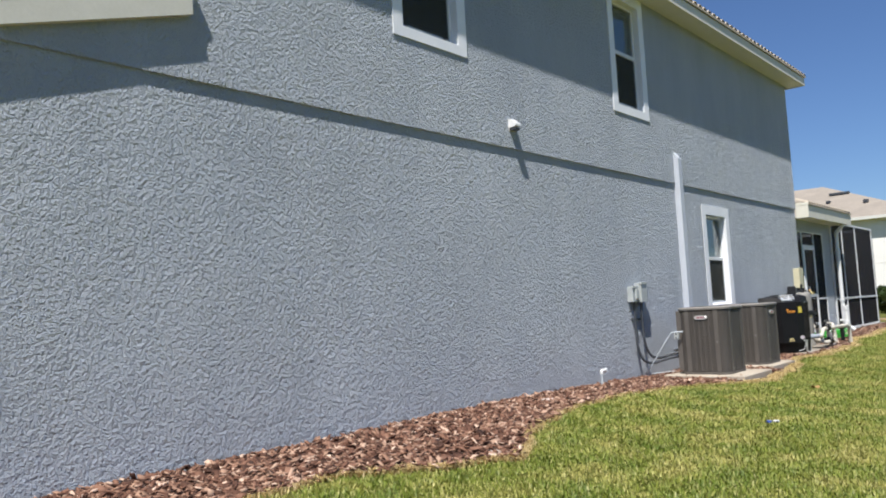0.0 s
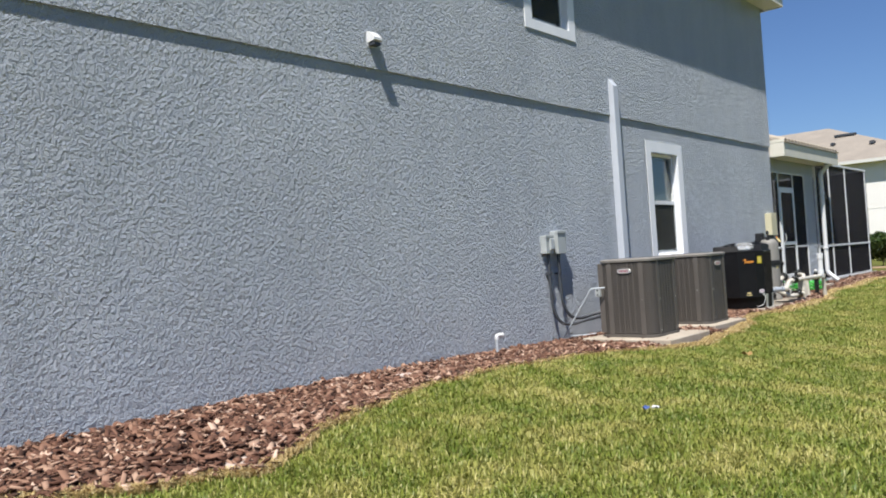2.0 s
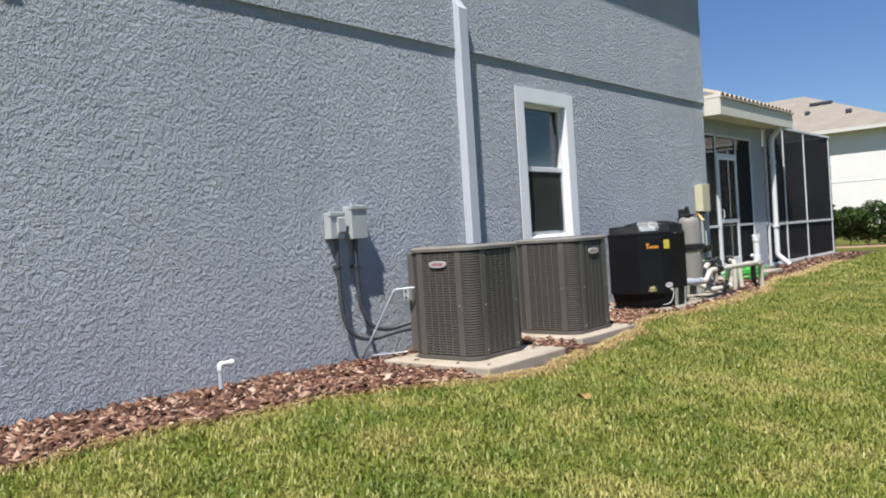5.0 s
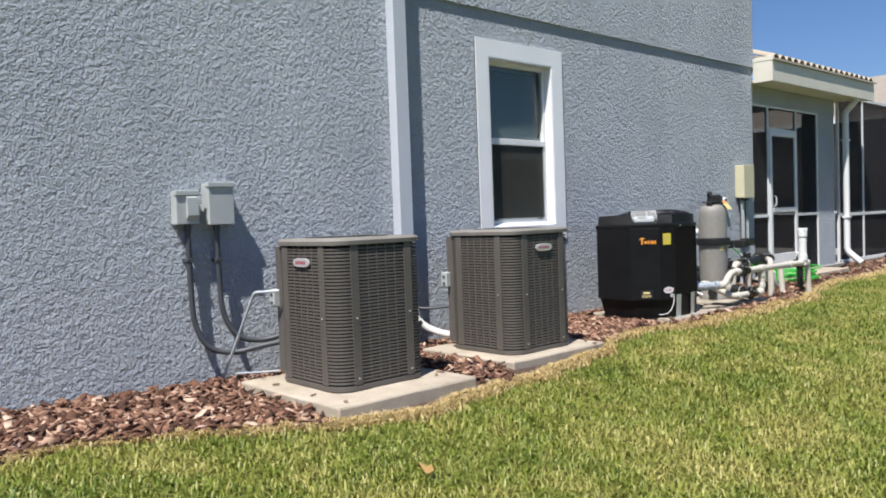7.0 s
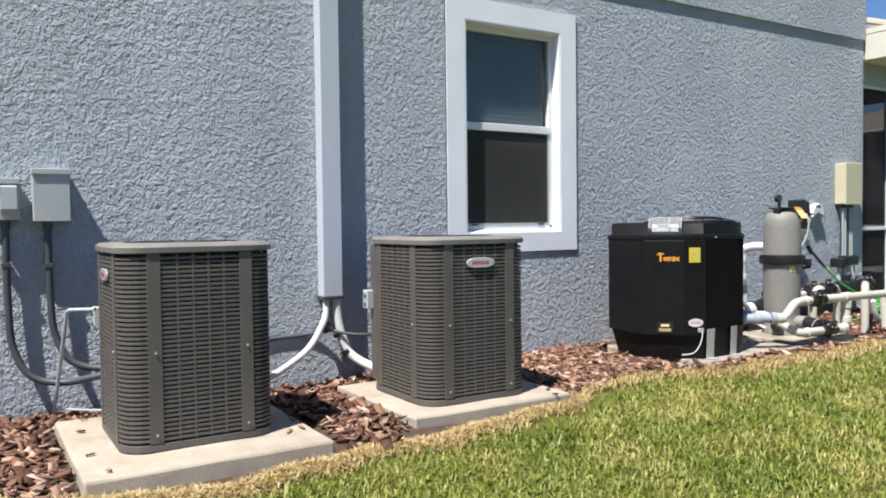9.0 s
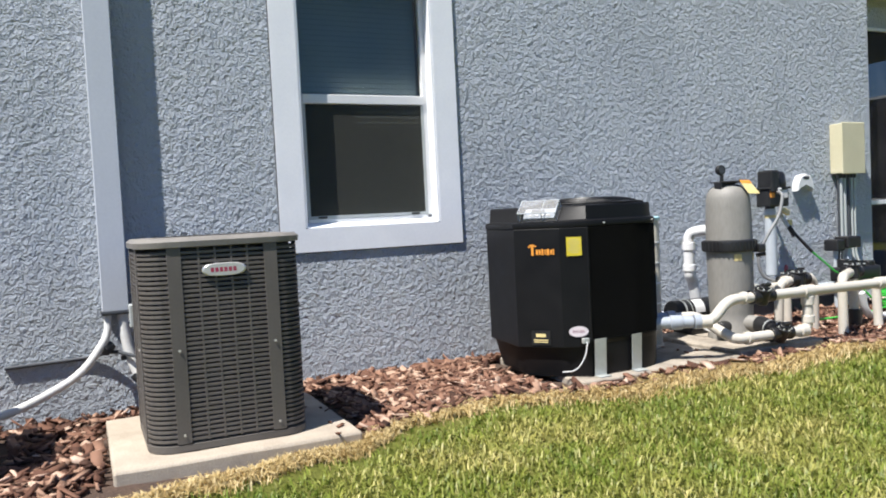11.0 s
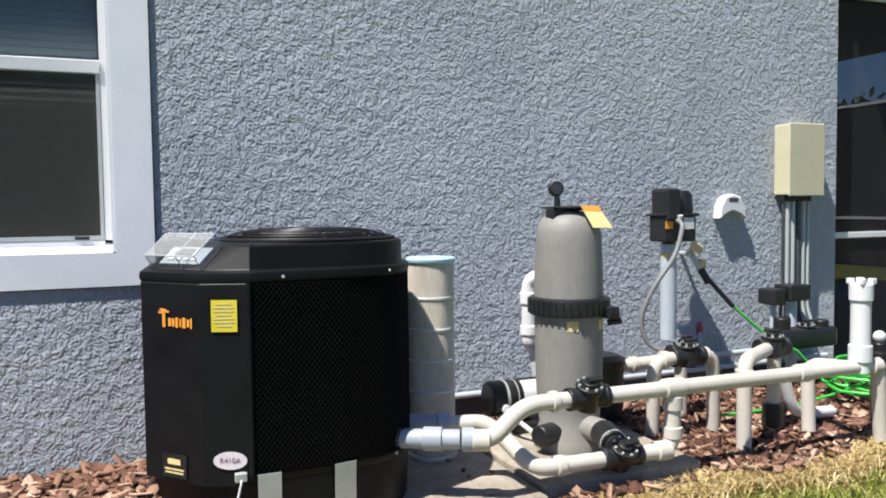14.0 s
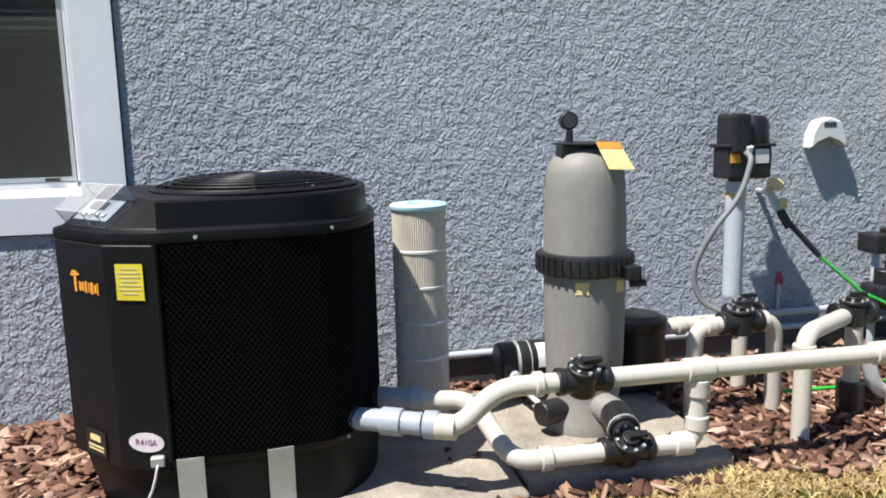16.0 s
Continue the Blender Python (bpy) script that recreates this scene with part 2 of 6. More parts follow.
DRY_GRASS = island_material("dry_lawn_blade", [(0.0, (0.36, 0.25, 0.09)), (0.5, (0.54, 0.41, 0.19)), (1.0, (0.70, 0.58, 0.34))], 0.6, 0.0, translucent=0.25)
LEAF = island_material("hedge_leaf", [(0.0, (0.018, 0.034, 0.009)), (0.5, (0.036, 0.068, 0.015)), (1.0, (0.09, 0.13, 0.03))], 0.45, 0.0, translucent=0.25)
BARK = mottled("branch_bark", (0.07, 0.05, 0.035), (0.13, 0.10, 0.07), 0.9, 12.0, 80.0, 0.5, dist=0.005)


def lawn_ground_material():
    m, nt, b = shader("lawn_ground", 0.95, 0.0, 0.1)
    v = coords(nt)
    a = noise_tex(nt, v, 0.9, 4.0, 0.6)
    c = noise_tex(nt, v, 35.0, 3.0, 0.7)
    col = blend(nt, 0.5, ramp(nt, a, [(0.3, (0.10, 0.12, 0.02)), (0.7, (0.22, 0.205, 0.055))]), ramp(nt, c, [(0.3, (0.02, 0.03, 0.006)), (0.7, (0.11, 0.125, 0.03))]))
    nt.links.new(col, b.inputs["Base Color"])
    bump(nt, b, c, 1.0, 0.03)
    return m


LAWN = lawn_ground_material()

# ---- mesh helpers ----
def box(bm, x0, x1, y0, y1, z0, z1, bevel=0.0, segments=2):
    r = bmesh.ops.create_cube(bm, size=1.0, matrix=Matrix.Translation(((x0 + x1) / 2, (y0 + y1) / 2, (z0 + z1) / 2)) @ Matrix.Diagonal((x1 - x0, y1 - y0, z1 - z0, 1)))
    if bevel:
        edges = list({e for v in r["verts"] for e in v.link_edges})
        bmesh.ops.bevel(bm, geom=edges, offset=bevel, segments=segments, affect="EDGES", profile=0.5)
    return bm


def cyl(bm, p0, p1, r0, r1=None, seg=20, bevel=0.0):
    p0, p1 = Vector(p0), Vector(p1)
    d = p1 - p0
    m = Matrix.Translation((p0 + p1) / 2) @ d.to_track_quat("Z", "Y").to_matrix().to_4x4()
    r = bmesh.ops.create_cone(bm, cap_ends=True, segments=seg, radius1=r0, radius2=r0 if r1 is None else r1, depth=d.length, matrix=m)
    if bevel:
        rim = list({e for v in r["verts"] for e in v.link_edges if any(len(f.verts) > 4 for f in e.link_faces)})
        bmesh.ops.bevel(bm, geom=rim, offset=bevel, segments=2, affect="EDGES", profile=0.5)
    return bm


def loft(bm, rings, cap=True, close=True):
    vs = [[bm.verts.new(p) for p in ring] for ring in rings]
    n = len(rings[0])
    for a, b in zip(vs, vs[1:]):
        for i in range(n if close else n - 1):
            j = (i + 1) % n
            bm.faces.new((a[i], a[j], b[j], b[i]))
    if cap:
        bm.faces.new(vs[0][::-1])
        bm.faces.new(vs[-1])
    return bm


def lathe(bm, profile, centre, seg=32, cap=True):
    cx, cy, cz = centre
    rings = [[(cx + r * math.cos(2 * math.pi * i / seg), cy + r * math.sin(2 * math.pi * i / seg), cz + z) for i in range(seg)] for r, z in profile]
    return loft(bm, rings, cap)


def rounded(pts, fillet, steps=5):
    pts = [Vector(p) for p in pts]
    out = [pts[0]]
    for a, b, c in zip(pts, pts[1:], pts[2:]):
        u, v = (a - b), (c - b)
        k = min(fillet, u.length * 0.48, v.length * 0.48)
        p, q = b + u.normalized() * k, b + v.normalized() * k
        for i in range(steps + 1):
            t = i / steps
            out.append(p.lerp(b, t).lerp(b.lerp(q, t), t))
    out.append(pts[-1])
    return out


def tube(bm, pts, r, fillet=0.07, seg=14, cap=True, steps=5):
    path = rounded(pts, fillet, steps) if fillet else [Vector(p) for p in pts]
    rings, up = [], None
    for i, p in enumerate(path):
        d = (path[min(i + 1, len(path) - 1)] - path[max(i - 1, 0)]).normalized()
        if up is None:
            up = d.orthogonal().normalized()
        up = (up - d * up.dot(d)).normalized()
        side = d.cross(up)
        rings.append([p + (up * math.cos(2 * math.pi * k / seg) + side * math.sin(2 * math.pi * k / seg)) * r for k in range(seg)])
    return loft(bm, rings, cap)


def round_square(w, d, r, z, cx=0.0, cy=0.0, steps=5):
    out = []
    for sx, sy, a0 in ((1, -1, -90), (1, 1, 0), (-1, 1, 90), (-1, -1, 180)):
        for i in range(steps + 1):
            a = radians(a0 + 90 * i / steps)
            out.append((cx + sx * (w / 2 - r) + r * math.cos(a), cy + sy * (d / 2 - r) + r * math.sin(a), z))
    return out


def mesh_of(name, bm, mat, smooth=False):
    me = bpy.data.meshes.new(name)
    bmesh.ops.recalc_face_normals(bm, faces=bm.faces)
    if smooth:
        for f in bm.faces:
            f.smooth = True
        for e in bm.edges:
            if len(e.link_faces) == 2:
                turn = e.calc_face_angle()
                small, large = sorted(f.calc_area() for f in e.link_faces)
                if turn > radians(46) or (turn > radians(12) and large > 7 * small):
                    e.smooth = False
    bm.to_mesh(me)
    bm.free()
    me.materials.append(mat)
    return me


def part(name, bm, mat, parent=None, label="", smooth=True):
    ob = new(name, mesh_of(name, bm, mat, smooth))
    if parent is not None:
        ob.parent = parent
    return tagged(ob, label)


def piece(name, mesh, parent, m=None):
    ob = new(name, mesh)
    ob.parent = parent
    if m is not None:
        ob.matrix_basis = m
    return ob


def thing(name, place, label, category, group="", kind=""):
    e = new(name)
    e.location = place
    e.empty_display_size = 0.1
    return tagged(e, label, category, group, kind)


def B():
    return bmesh.new()


def shifted(bm, place):
    bmesh.ops.translate(bm, verts=bm.verts, vec=-Vector(place))
    return bm


class Kit:
    """A thing whose parts are given in world places."""

    def __init__(self, name, place, label, category, group="", kind=""):
        self.place = Vector(place)
        self.root = thing(name, place, label, category, group, kind)

    def add(self, name, bm, mat, label="", parent=None, smooth=True):
        return part(name, shifted(bm, self.place), mat, parent or self.root, label, smooth)


def solid(name, bm, mat, label, category, kind="structure", smooth=False):
    return tagged(part(name, bm, mat, None, "", smooth), label, category, "", kind)

# ---- the ground ----
WALL = -5.665          # face of the lower wall
UPPER = -5.642         # face of the upper wall
CORNER = 19.07         # the house ends here
BAND = 3.10            # where the upper wall begins

EDGE = [(-20, -4.5), (3.0, -4.45), (3.8, -4.43), (4.4, -4.02), (5.0, -3.82), (5.6, -4.13), (6.3, -4.45), (7.3, -4.68), (8.4, -4.70), (9.6, -4.62), (10.2, -4.45), (10.7, -4.12), (11.2, -4.02),
        (12.0, -4.06), (12.8, -4.17), (13.45, -4.22), (13.9, -4.55), (14.5, -4.58), (14.9, -4.42), (15.6, -4.38), (16.2, -4.38), (17.0, -4.42), (17.6, -4.42), (18.2, -4.60), (18.9, -4.76), (20.7, -4.74), (22.0, -4.88), (26.5, -4.95), (40.0, -5.0)]
EDGE_Y = [e[0] for e in EDGE]
EDGE_X = [e[1] for e in EDGE]


def bed_edge(y):
    return np.interp(y, EDGE_Y, EDGE_X) + 0.03 * np.sin(np.asarray(y) * 5.1) + 0.02 * np.sin(np.asarray(y) * 11.7)


def ground_z(x, y):
    x = np.asarray(x, float)
    y = np.asarray(y, float)
    base = np.interp(y, [0.0, 7.5, 9.5, 11.0, 13.0, 14.6, 17.0, 30.0], [0.05, 0.08, 0.04, 0.0, 0.005, 0.03, 0.045, 0.1])
    return base - np.clip((x + 4.4) * 0.085, 0.0, 0.36) + 0.012 * np.sin(x * 2.3) * np.sin(y * 1.7)


def sheet(xs, ys, zfun, sink=0.0):
    bm = B()
    vs = [[bm.verts.new((x, y, float(zfun(x, y)) - sink)) for x in xs] for y in ys]
    for r0, r1 in zip(vs, vs[1:]):
        for i in range(len(xs) - 1):
            bm.faces.new((r0[i], r0[i + 1], r1[i + 1], r1[i]))
    return bm


gx = [-900, -300, -120, -60, -30, -18, -12, -8, -6] + [-5 + 0.35 * i for i in range(20)] + [3, 6, 12, 30, 80, 250, 900]
gy = [-900, -250, -80, -30, -12] + [-6 + 0.7 * i for i in range(52)] + [34, 42, 60, 120, 300, 900]
solid("ground", sheet(gx, gy, ground_z), LAWN, "patchy green and straw-coloured lawn ground sloping away from the house", "ground")

bed_y = [-8 + 0.12 * i for i in range(int(36 / 0.12))]
bm = B()
rows_v = []
for y in bed_y:
    e = float(bed_edge(y))
    rows_v.append([bm.verts.new((WALL + 0.01 + (e - WALL) * k / 6, y, float(ground_z(WALL + (e - WALL) * k / 6, y)) + (0.016 if k < 6 else 0.002) + 0.006 * math.sin(9 * y + 3 * k))) for k in range(7)])
for r0, r1 in zip(rows_v, rows_v[1:]):
    for k in range(6):
        bm.faces.new((r0[k], r0[k + 1], r1[k + 1], r1[k]))
mulch_bed = solid("mulch_bed", bm, SOIL, "dark soil of the mulch bed along the house wall", "ground", smooth=True)

# ---- the house wall ----
def wall_with_holes(x0, x1, y0, y1, z0, z1, holes):
    bm = B()
    ys = sorted({y0, y1, *[h[0] for h in holes], *[h[1] for h in holes]})
    zs = sorted({z0, z1, *[h[2] for h in holes], *[h[3] for h in holes]})
    for a, b in zip(ys, ys[1:]):
        for c, d in zip(zs, zs[1:]):
            if not any(h[0] <= a and b <= h[1] and h[2] <= c and d <= h[3] for h in holes):
                box(bm, x0, x1, a, b, c, d)
    bmesh.ops.remove_doubles(bm, verts=bm.verts, dist=1e-5)
    bm.verts.index_update()
    seen = {}
    for f in bm.faces:
        seen.setdefault(tuple(sorted(v.index for v in f.verts)), []).append(f)
    bmesh.ops.delete(bm, geom=[f for fs in seen.values() if len(fs) > 1 for f in fs], context="FACES_ONLY")
    return bm


LOWER_OPENING = (13.72, 14.66, 1.06, 2.66)

def lowered(o):
    """The hole in the wall reaches under the sloping sill."""
    return (o[0], o[1], o[2] - 0.026, o[3])


UPPER_OPENINGS = ((5.95, 6.88, 4.19, 5.86), (10.66, 11.53, 4.17, 5.84))
solid("wall_lower", wall_with_holes(WALL - 0.22, WALL, -14.0, CORNER, -0.4, BAND + 0.02, [lowered(LOWER_OPENING)]), STUCCO, "blue-grey painted rough stucco wall of the ground floor", "wall")
solid("wall_upper", wall_with_holes(UPPER - 0.2, UPPER, -14.0, CORNER + 0.01, BAND, 6.02, [lowered(o) for o in UPPER_OPENINGS]), STUCCO, "blue-grey painted rough stucco wall of the upper floor", "wall")
bm = B()
box(bm, -14.0, WALL - 0.22, CORNER - 0.2, CORNER, -0.4, 6.02)
solid("wall_rear", bm, STUCCO, "blue-grey stucco rear wall of the house", "wall")
bm = B()
box(bm, -14.0, WALL - 0.22, -14.0, -13.8, -0.4, 6.02)
box(bm, -14.2, -14.0, -14.0, CORNER, -0.4, 6.02)
solid("wall_far", bm, STUCCO, "blue-grey stucco walls closing the house", "wall")
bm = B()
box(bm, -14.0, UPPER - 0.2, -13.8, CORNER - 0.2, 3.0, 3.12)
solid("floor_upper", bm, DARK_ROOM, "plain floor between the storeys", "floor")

# ---- main roof with its eave ----
EAVE_X = -5.30
bm = B()
box(bm, UPPER + 0.0, EAVE_X, -14.4, CORNER + 0.26, 6.0, 6.03)
solid("soffit", bm, SOFFIT, "pale soffit under the main eave", "soffit")
bm = B()
box(bm, EAVE_X, EAVE_X + 0.03, -14.4, CORNER + 0.29, 5.985, 6.17, 0.004)
box(bm, -14.4, EAVE_X, CORNER + 0.26, CORNER + 0.29, 5.985, 6.17, 0.004)
solid("fascia", bm, CREAM, "cream painted fascia board of the main eave", "fascia")
bm = B()
slope = 0.36
loft(bm, [[(EAVE_X + 0.06, y, 6.17), (EAVE_X + 0.06, y, 6.21), (-10.0, y, 6.21 + 4.7 * slope), (-10.0, y, 6.17 + 4.7 * slope)] for y in (-14.4, CORNER + 0.32)])
loft(bm, [[(-10.0, y, 6.17 + 4.7 * slope), (-10.0, y, 6.21 + 4.7 * slope), (-14.6, y, 6.21), (-14.6, y, 6.17)] for y in (-14.4, CORNER + 0.32)])
roof_main = solid("roof_main", bm, ROOF_TILE, "weathered tan barrel-tile roof of the house", "roof")


def barrel_tile_mesh(length=0.42, r=0.085):
    bm = B()
    rings = []
    for x in (0.0, -length):
        outer = [(x, r * math.cos(math.pi * i / 8), r * 0.75 * math.sin(math.pi * i / 8) - x * slope) for i in range(9)]
        inner = [(x, (r - 0.014) * math.cos(math.pi * i / 8), (r - 0.014) * 0.75 * math.sin(math.pi * i / 8) - x * slope) for i in range(8, -1, -1)]
        rings.append(outer + inner)
    loft(bm, rings)
    return mesh_of("tile", bm, ROOF_TILE, True)


TILE = barrel_tile_mesh()

# the sloping trim where a lower roof meets the wall
bm = B()
y_hi, z_hi, fall = 3.45, 3.61, 0.31
loft(bm, [[(x, y_hi, z_hi), (x, y_hi, z_hi + 0.24), (x, y_hi - 5.2, z_hi + 0.24 - fall * 5.2), (x, y_hi - 5.2, z_hi - fall * 5.2)] for x in (UPPER + 0.002, UPPER + 0.07)])
rake = solid("rake_trim", bm, CREAM, "cream painted sloping rake board on the stucco wall", "trim")
bm = B()
loft(bm, [[(x, y_hi + 0.02, z_hi + 0.24), (x, y_hi + 0.02, z_hi + 0.29), (x, y_hi - 5.2, z_hi + 0.29 - fall * 5.2), (x, y_hi - 5.2, z_hi + 0.24 - fall * 5.2)] for x in (UPPER + 0.002, UPPER + 0.084)])
solid("rake_cap", bm, ROOF_TILE, "tan tile capping above the rake board", "trim")

# ---- windows ----
def window(name, label, opening, face, casing, bottom, shade, proud=0.014):
    """A single-hung window: stucco casing, vinyl frame set back, two sashes, blinds and insect screen."""
    y0, y1, z0, z1 = opening
    zm = (z0 + z1) / 2 + 0.012
    k = Kit(name, (face, (y0 + y1) / 2, z0), label, "window", kind="structure")
    bm = B()
    for a in ((y0 - casing, y0, z0 - bottom, z1 + casing), (y1, y1 + casing, z0 - bottom, z1 + casing), (y0, y1, z1, z1 + casing), (y0, y1, z0 - bottom, z0 - 0.026)):
        box(bm, face + 0.001, face + proud, *a)
    k.add("casing", bm, TRIM_WHITE, "white painted stucco casing", smooth=False)
    bm = B()
    box(bm, face - 0.13, face + proud - 0.003, y0, y0 + 0.012, z0 - 0.02, z1 - 0.012)
    box(bm, face - 0.13, face + proud - 0.003, y1 - 0.012, y1, z0 - 0.02, z1 - 0.012)
    box(bm, face - 0.13, face + proud - 0.003, y0, y1, z1 - 0.012, z1)
    k.add("reveal", bm, TRIM_WHITE, smooth=False)
    bm = B()
    loft(bm, [[(face - 0.13, y, z0 - 0.022), (face - 0.13, y, z0 + 0.018), (face + proud - 0.002, y, z0 - 0.022), (face + proud - 0.002, y, z0 - 0.025)] for y in (y0 + 0.0125, y1 - 0.0125)])
    k.add("window_sill", bm, TRIM_WHITE, "white sloping sill", smooth=False)
    fx = face - 0.085
    bm = B()
    for a in ((y0 + 0.012, y0 + 0.045, z0 + 0.03, z1 - 0.012), (y1 - 0.045, y1 - 0.012, z0 + 0.03, z1 - 0.012), (y0 + 0.045, y1 - 0.045, z1 - 0.05, z1 - 0.012), (y0 + 0.045, y1 - 0.045, z0 + 0.008, z0 + 0.032)):
        box(bm, fx - 0.05, fx, *a, 0.003)
    k.add("window_frame", bm, VINYL, "white vinyl frame")
    bm = B()
    box(bm, fx - 0.04, fx + 0.012, y0 + 0.045, y1 - 0.045, zm - 0.03, zm + 0.03, 0.004)
    k.add("meeting_rail", bm, VINYL, "white vinyl meeting rail")
    for nm, a, b in (("upper_pane", zm + 0.03, z1 - 0.05), ("lower_pane", zm - 0.03, z0 + 0.032)):
        bm = B()
        box(bm, fx - 0.032, fx - 0.027, y0 + 0.045, y1 - 0.045, min(a, b), max(a, b))
        p = k.add(nm, bm, GLASS, smooth=False)
        p.visible_shadow = False
    bm = B()
    box(bm, fx - 0.006, fx - 0.004, y0 + 0.06, y1 - 0.06, z0 + 0.045, zm - 0.032)
    k.add("insect_screen", bm, WINDOW_SCREEN, "dark insect screen", smooth=False)
    bm = B()
    for a in ((y0 + 0.046, y0 + 0.062, z0 + 0.033, zm - 0.031), (y1 - 0.062, y1 - 0.046, z0 + 0.033, zm - 0.031), (y0 + 0.062, y1 - 0.062, z0 + 0.033, z0 + 0.052)):
        box(bm, fx - 0.012, fx + 0.002, *a)
    k.add("screen_frame", bm, GREY_BOX, "grey screen frame", smooth=False)
    for yy in (y0 + 0.14, y1 - 0.14):
        bm = B()
        box(bm, fx + 0.002, fx + 0.01, yy - 0.03, yy + 0.03, z0 + 0.035, z0 + 0.049, 0.002)
        k.add("screen_tab", bm, BLACK_PLASTIC)
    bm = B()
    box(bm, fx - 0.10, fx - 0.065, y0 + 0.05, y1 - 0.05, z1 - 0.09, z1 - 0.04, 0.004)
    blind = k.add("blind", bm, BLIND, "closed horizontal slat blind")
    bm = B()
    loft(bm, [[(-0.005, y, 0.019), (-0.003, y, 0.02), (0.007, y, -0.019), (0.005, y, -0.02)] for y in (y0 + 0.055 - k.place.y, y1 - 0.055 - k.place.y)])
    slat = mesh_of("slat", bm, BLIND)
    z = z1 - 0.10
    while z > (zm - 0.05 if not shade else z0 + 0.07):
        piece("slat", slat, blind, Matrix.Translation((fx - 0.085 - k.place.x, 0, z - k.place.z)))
        z -= 0.034
    # room box closed at the back, coloured dark in place of an unlit room
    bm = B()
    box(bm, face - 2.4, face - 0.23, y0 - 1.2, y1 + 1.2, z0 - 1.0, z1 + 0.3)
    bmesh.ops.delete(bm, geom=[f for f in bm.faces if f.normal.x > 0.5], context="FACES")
    k.add("room_shell", bm, DARK_ROOM, "room box behind the glass, dimness put into its colour", smooth=False)
    return k


window("window_1", "white single-hung window with blinds above and an insect screen below", LOWER_OPENING, WALL, 0.165, 0.175, True)
window("window_2", "upstairs white single-hung window half in the eave's shadow", UPPER_OPENINGS[0], UPPER, 0.14, 0.14, True)
window("window_3", "upstairs white single-hung window with drawn blinds", UPPER_OPENINGS[1], UPPER, 0.15, 0.15, True)

# dark caulk line round the lower casing
bm = B()
y0, y1, z0, z1 = 13.72 - 0.165, 14.66 + 0.165, 1.06 - 0.175, 2.66 + 0.165
for a in ((y0 - 0.006, y0, z0 - 0.006, z1), (y1, y1 + 0.006, z0 - 0.006, z1), (y0, y1, z0 - 0.006, z0)):
    box(bm, WALL + 0.0005, WALL + 0.006, *a)
solid("casing_joint", bm, CONDUIT, "dark joint round the window casing", "trim")

# ---- lanai: low roof, beam, screens, column ----
bm = B()
box(bm, -9.6, WALL - 0.0, CORNER + 0.001, 22.6, 2.90, 2.93)
box(bm, WALL, -5.40, CORNER + 0.05, 22.9, 2.90, 2.93)
solid("lanai_soffit", bm, SOFFIT, "pale ceiling and soffit of the covered patio", "soffit")
bm = B()
box(bm, -5.40, -5.37, CORNER + 0.02, 22.95, 2.885, 3.17, 0.004)
box(bm, WALL + 0.01, -5.40, CORNER + 0.02, CORNER + 0.05, 2.885, 3.17, 0.004)
box(bm, WALL + 0.01, -5.36, CORNER + 0.015, CORNER + 0.06, 3.17, 3.23, 0.004)
solid("lanai_fascia", bm, CREAM, "cream painted fascia of the patio roof", "fascia")
bm = B()
loft(bm, [[(-5.34, y, 3.17), (-5.34, y, 3.20), (-9.6, y, 3.20 + 4.2 * 0.25), (-9.6, y, 3.17 + 4.2 * 0.25)] for y in (CORNER + 0.02, 22.98)])
roof_lanai = solid("roof_lanai", bm, ROOF_TILE, "tan barrel-tile patio roof", "roof")
bm = B()
box(bm, WALL - 0.30, WALL - 0.10, CORNER + 0.001, 22.25, 2.64, 2.898)
box(bm, WALL - 0.36, WALL - 0.10, 21.55, 22.22, -0.2, 2.64, 0.006)
solid("lanai_beam", bm, STUCCO, "grey stucco beam and column of the covered patio", "beam")
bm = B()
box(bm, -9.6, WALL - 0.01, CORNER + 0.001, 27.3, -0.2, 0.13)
solid("patio_slab", bm, SHADED_CONCRETE, "concrete patio slab, its shade put into a darker colour", "floor")
bm = B()
box(bm, WALL - 0.01, WALL + 0.42, 18.95, 21.4, -0.1, 0.125, 0.01)
solid("patio_step", bm, CONCRETE, "pale concrete strip in front of the screen door", "step")


def framed(name, label, category, bars, panes, frame_mat, screen_mat, kind="structure"):
    """A screen wall in the plane x: bars and panes are (y0, y1, z0, z1)."""
    x = WALL - 0.12
    k = Kit(name, (x, bars[0][0], 0.13), label, category, kind=kind)
    for b in bars:
        bm = B()
        box(bm, x - 0.022, x + 0.022, *b, 0.003)
        k.add("bar", bm, frame_mat)
    for p in panes:
        bm = B()
        box(bm, x - 0.001, x + 0.001, *p)
        k.add("screen_panel", bm, screen_mat, smooth=False)
    return k


framed("screen_wall_1", "white aluminium screen wall of the covered patio", "screen wall",
       [(19.072, 19.10, 0.13, 2.64), (19.755, 19.785, 0.13, 2.64), (20.72, 20.75, 0.13, 2.64), (21.52, 21.549, 0.13, 2.64), (19.10, 19.755, 0.98, 1.02), (20.75, 21.52, 0.98, 1.02), (19.10, 21.52, 2.61, 2.639), (19.785, 20.72, 2.27, 2.31)],
       [(19.10, 19.755, 0.13, 0.98), (19.10, 19.755, 1.02, 2.61), (20.75, 21.52, 0.13, 0.98), (20.75, 21.52, 1.02, 2.61), (19.785, 20.72, 2.31, 2.61)], ALU, LANAI_SCREEN)
x = WALL - 0.11
k = Kit("screen_door", (x, 19.79, 0.14), "white aluminium screen door with a solid kick panel, closed", "door", kind="structure")
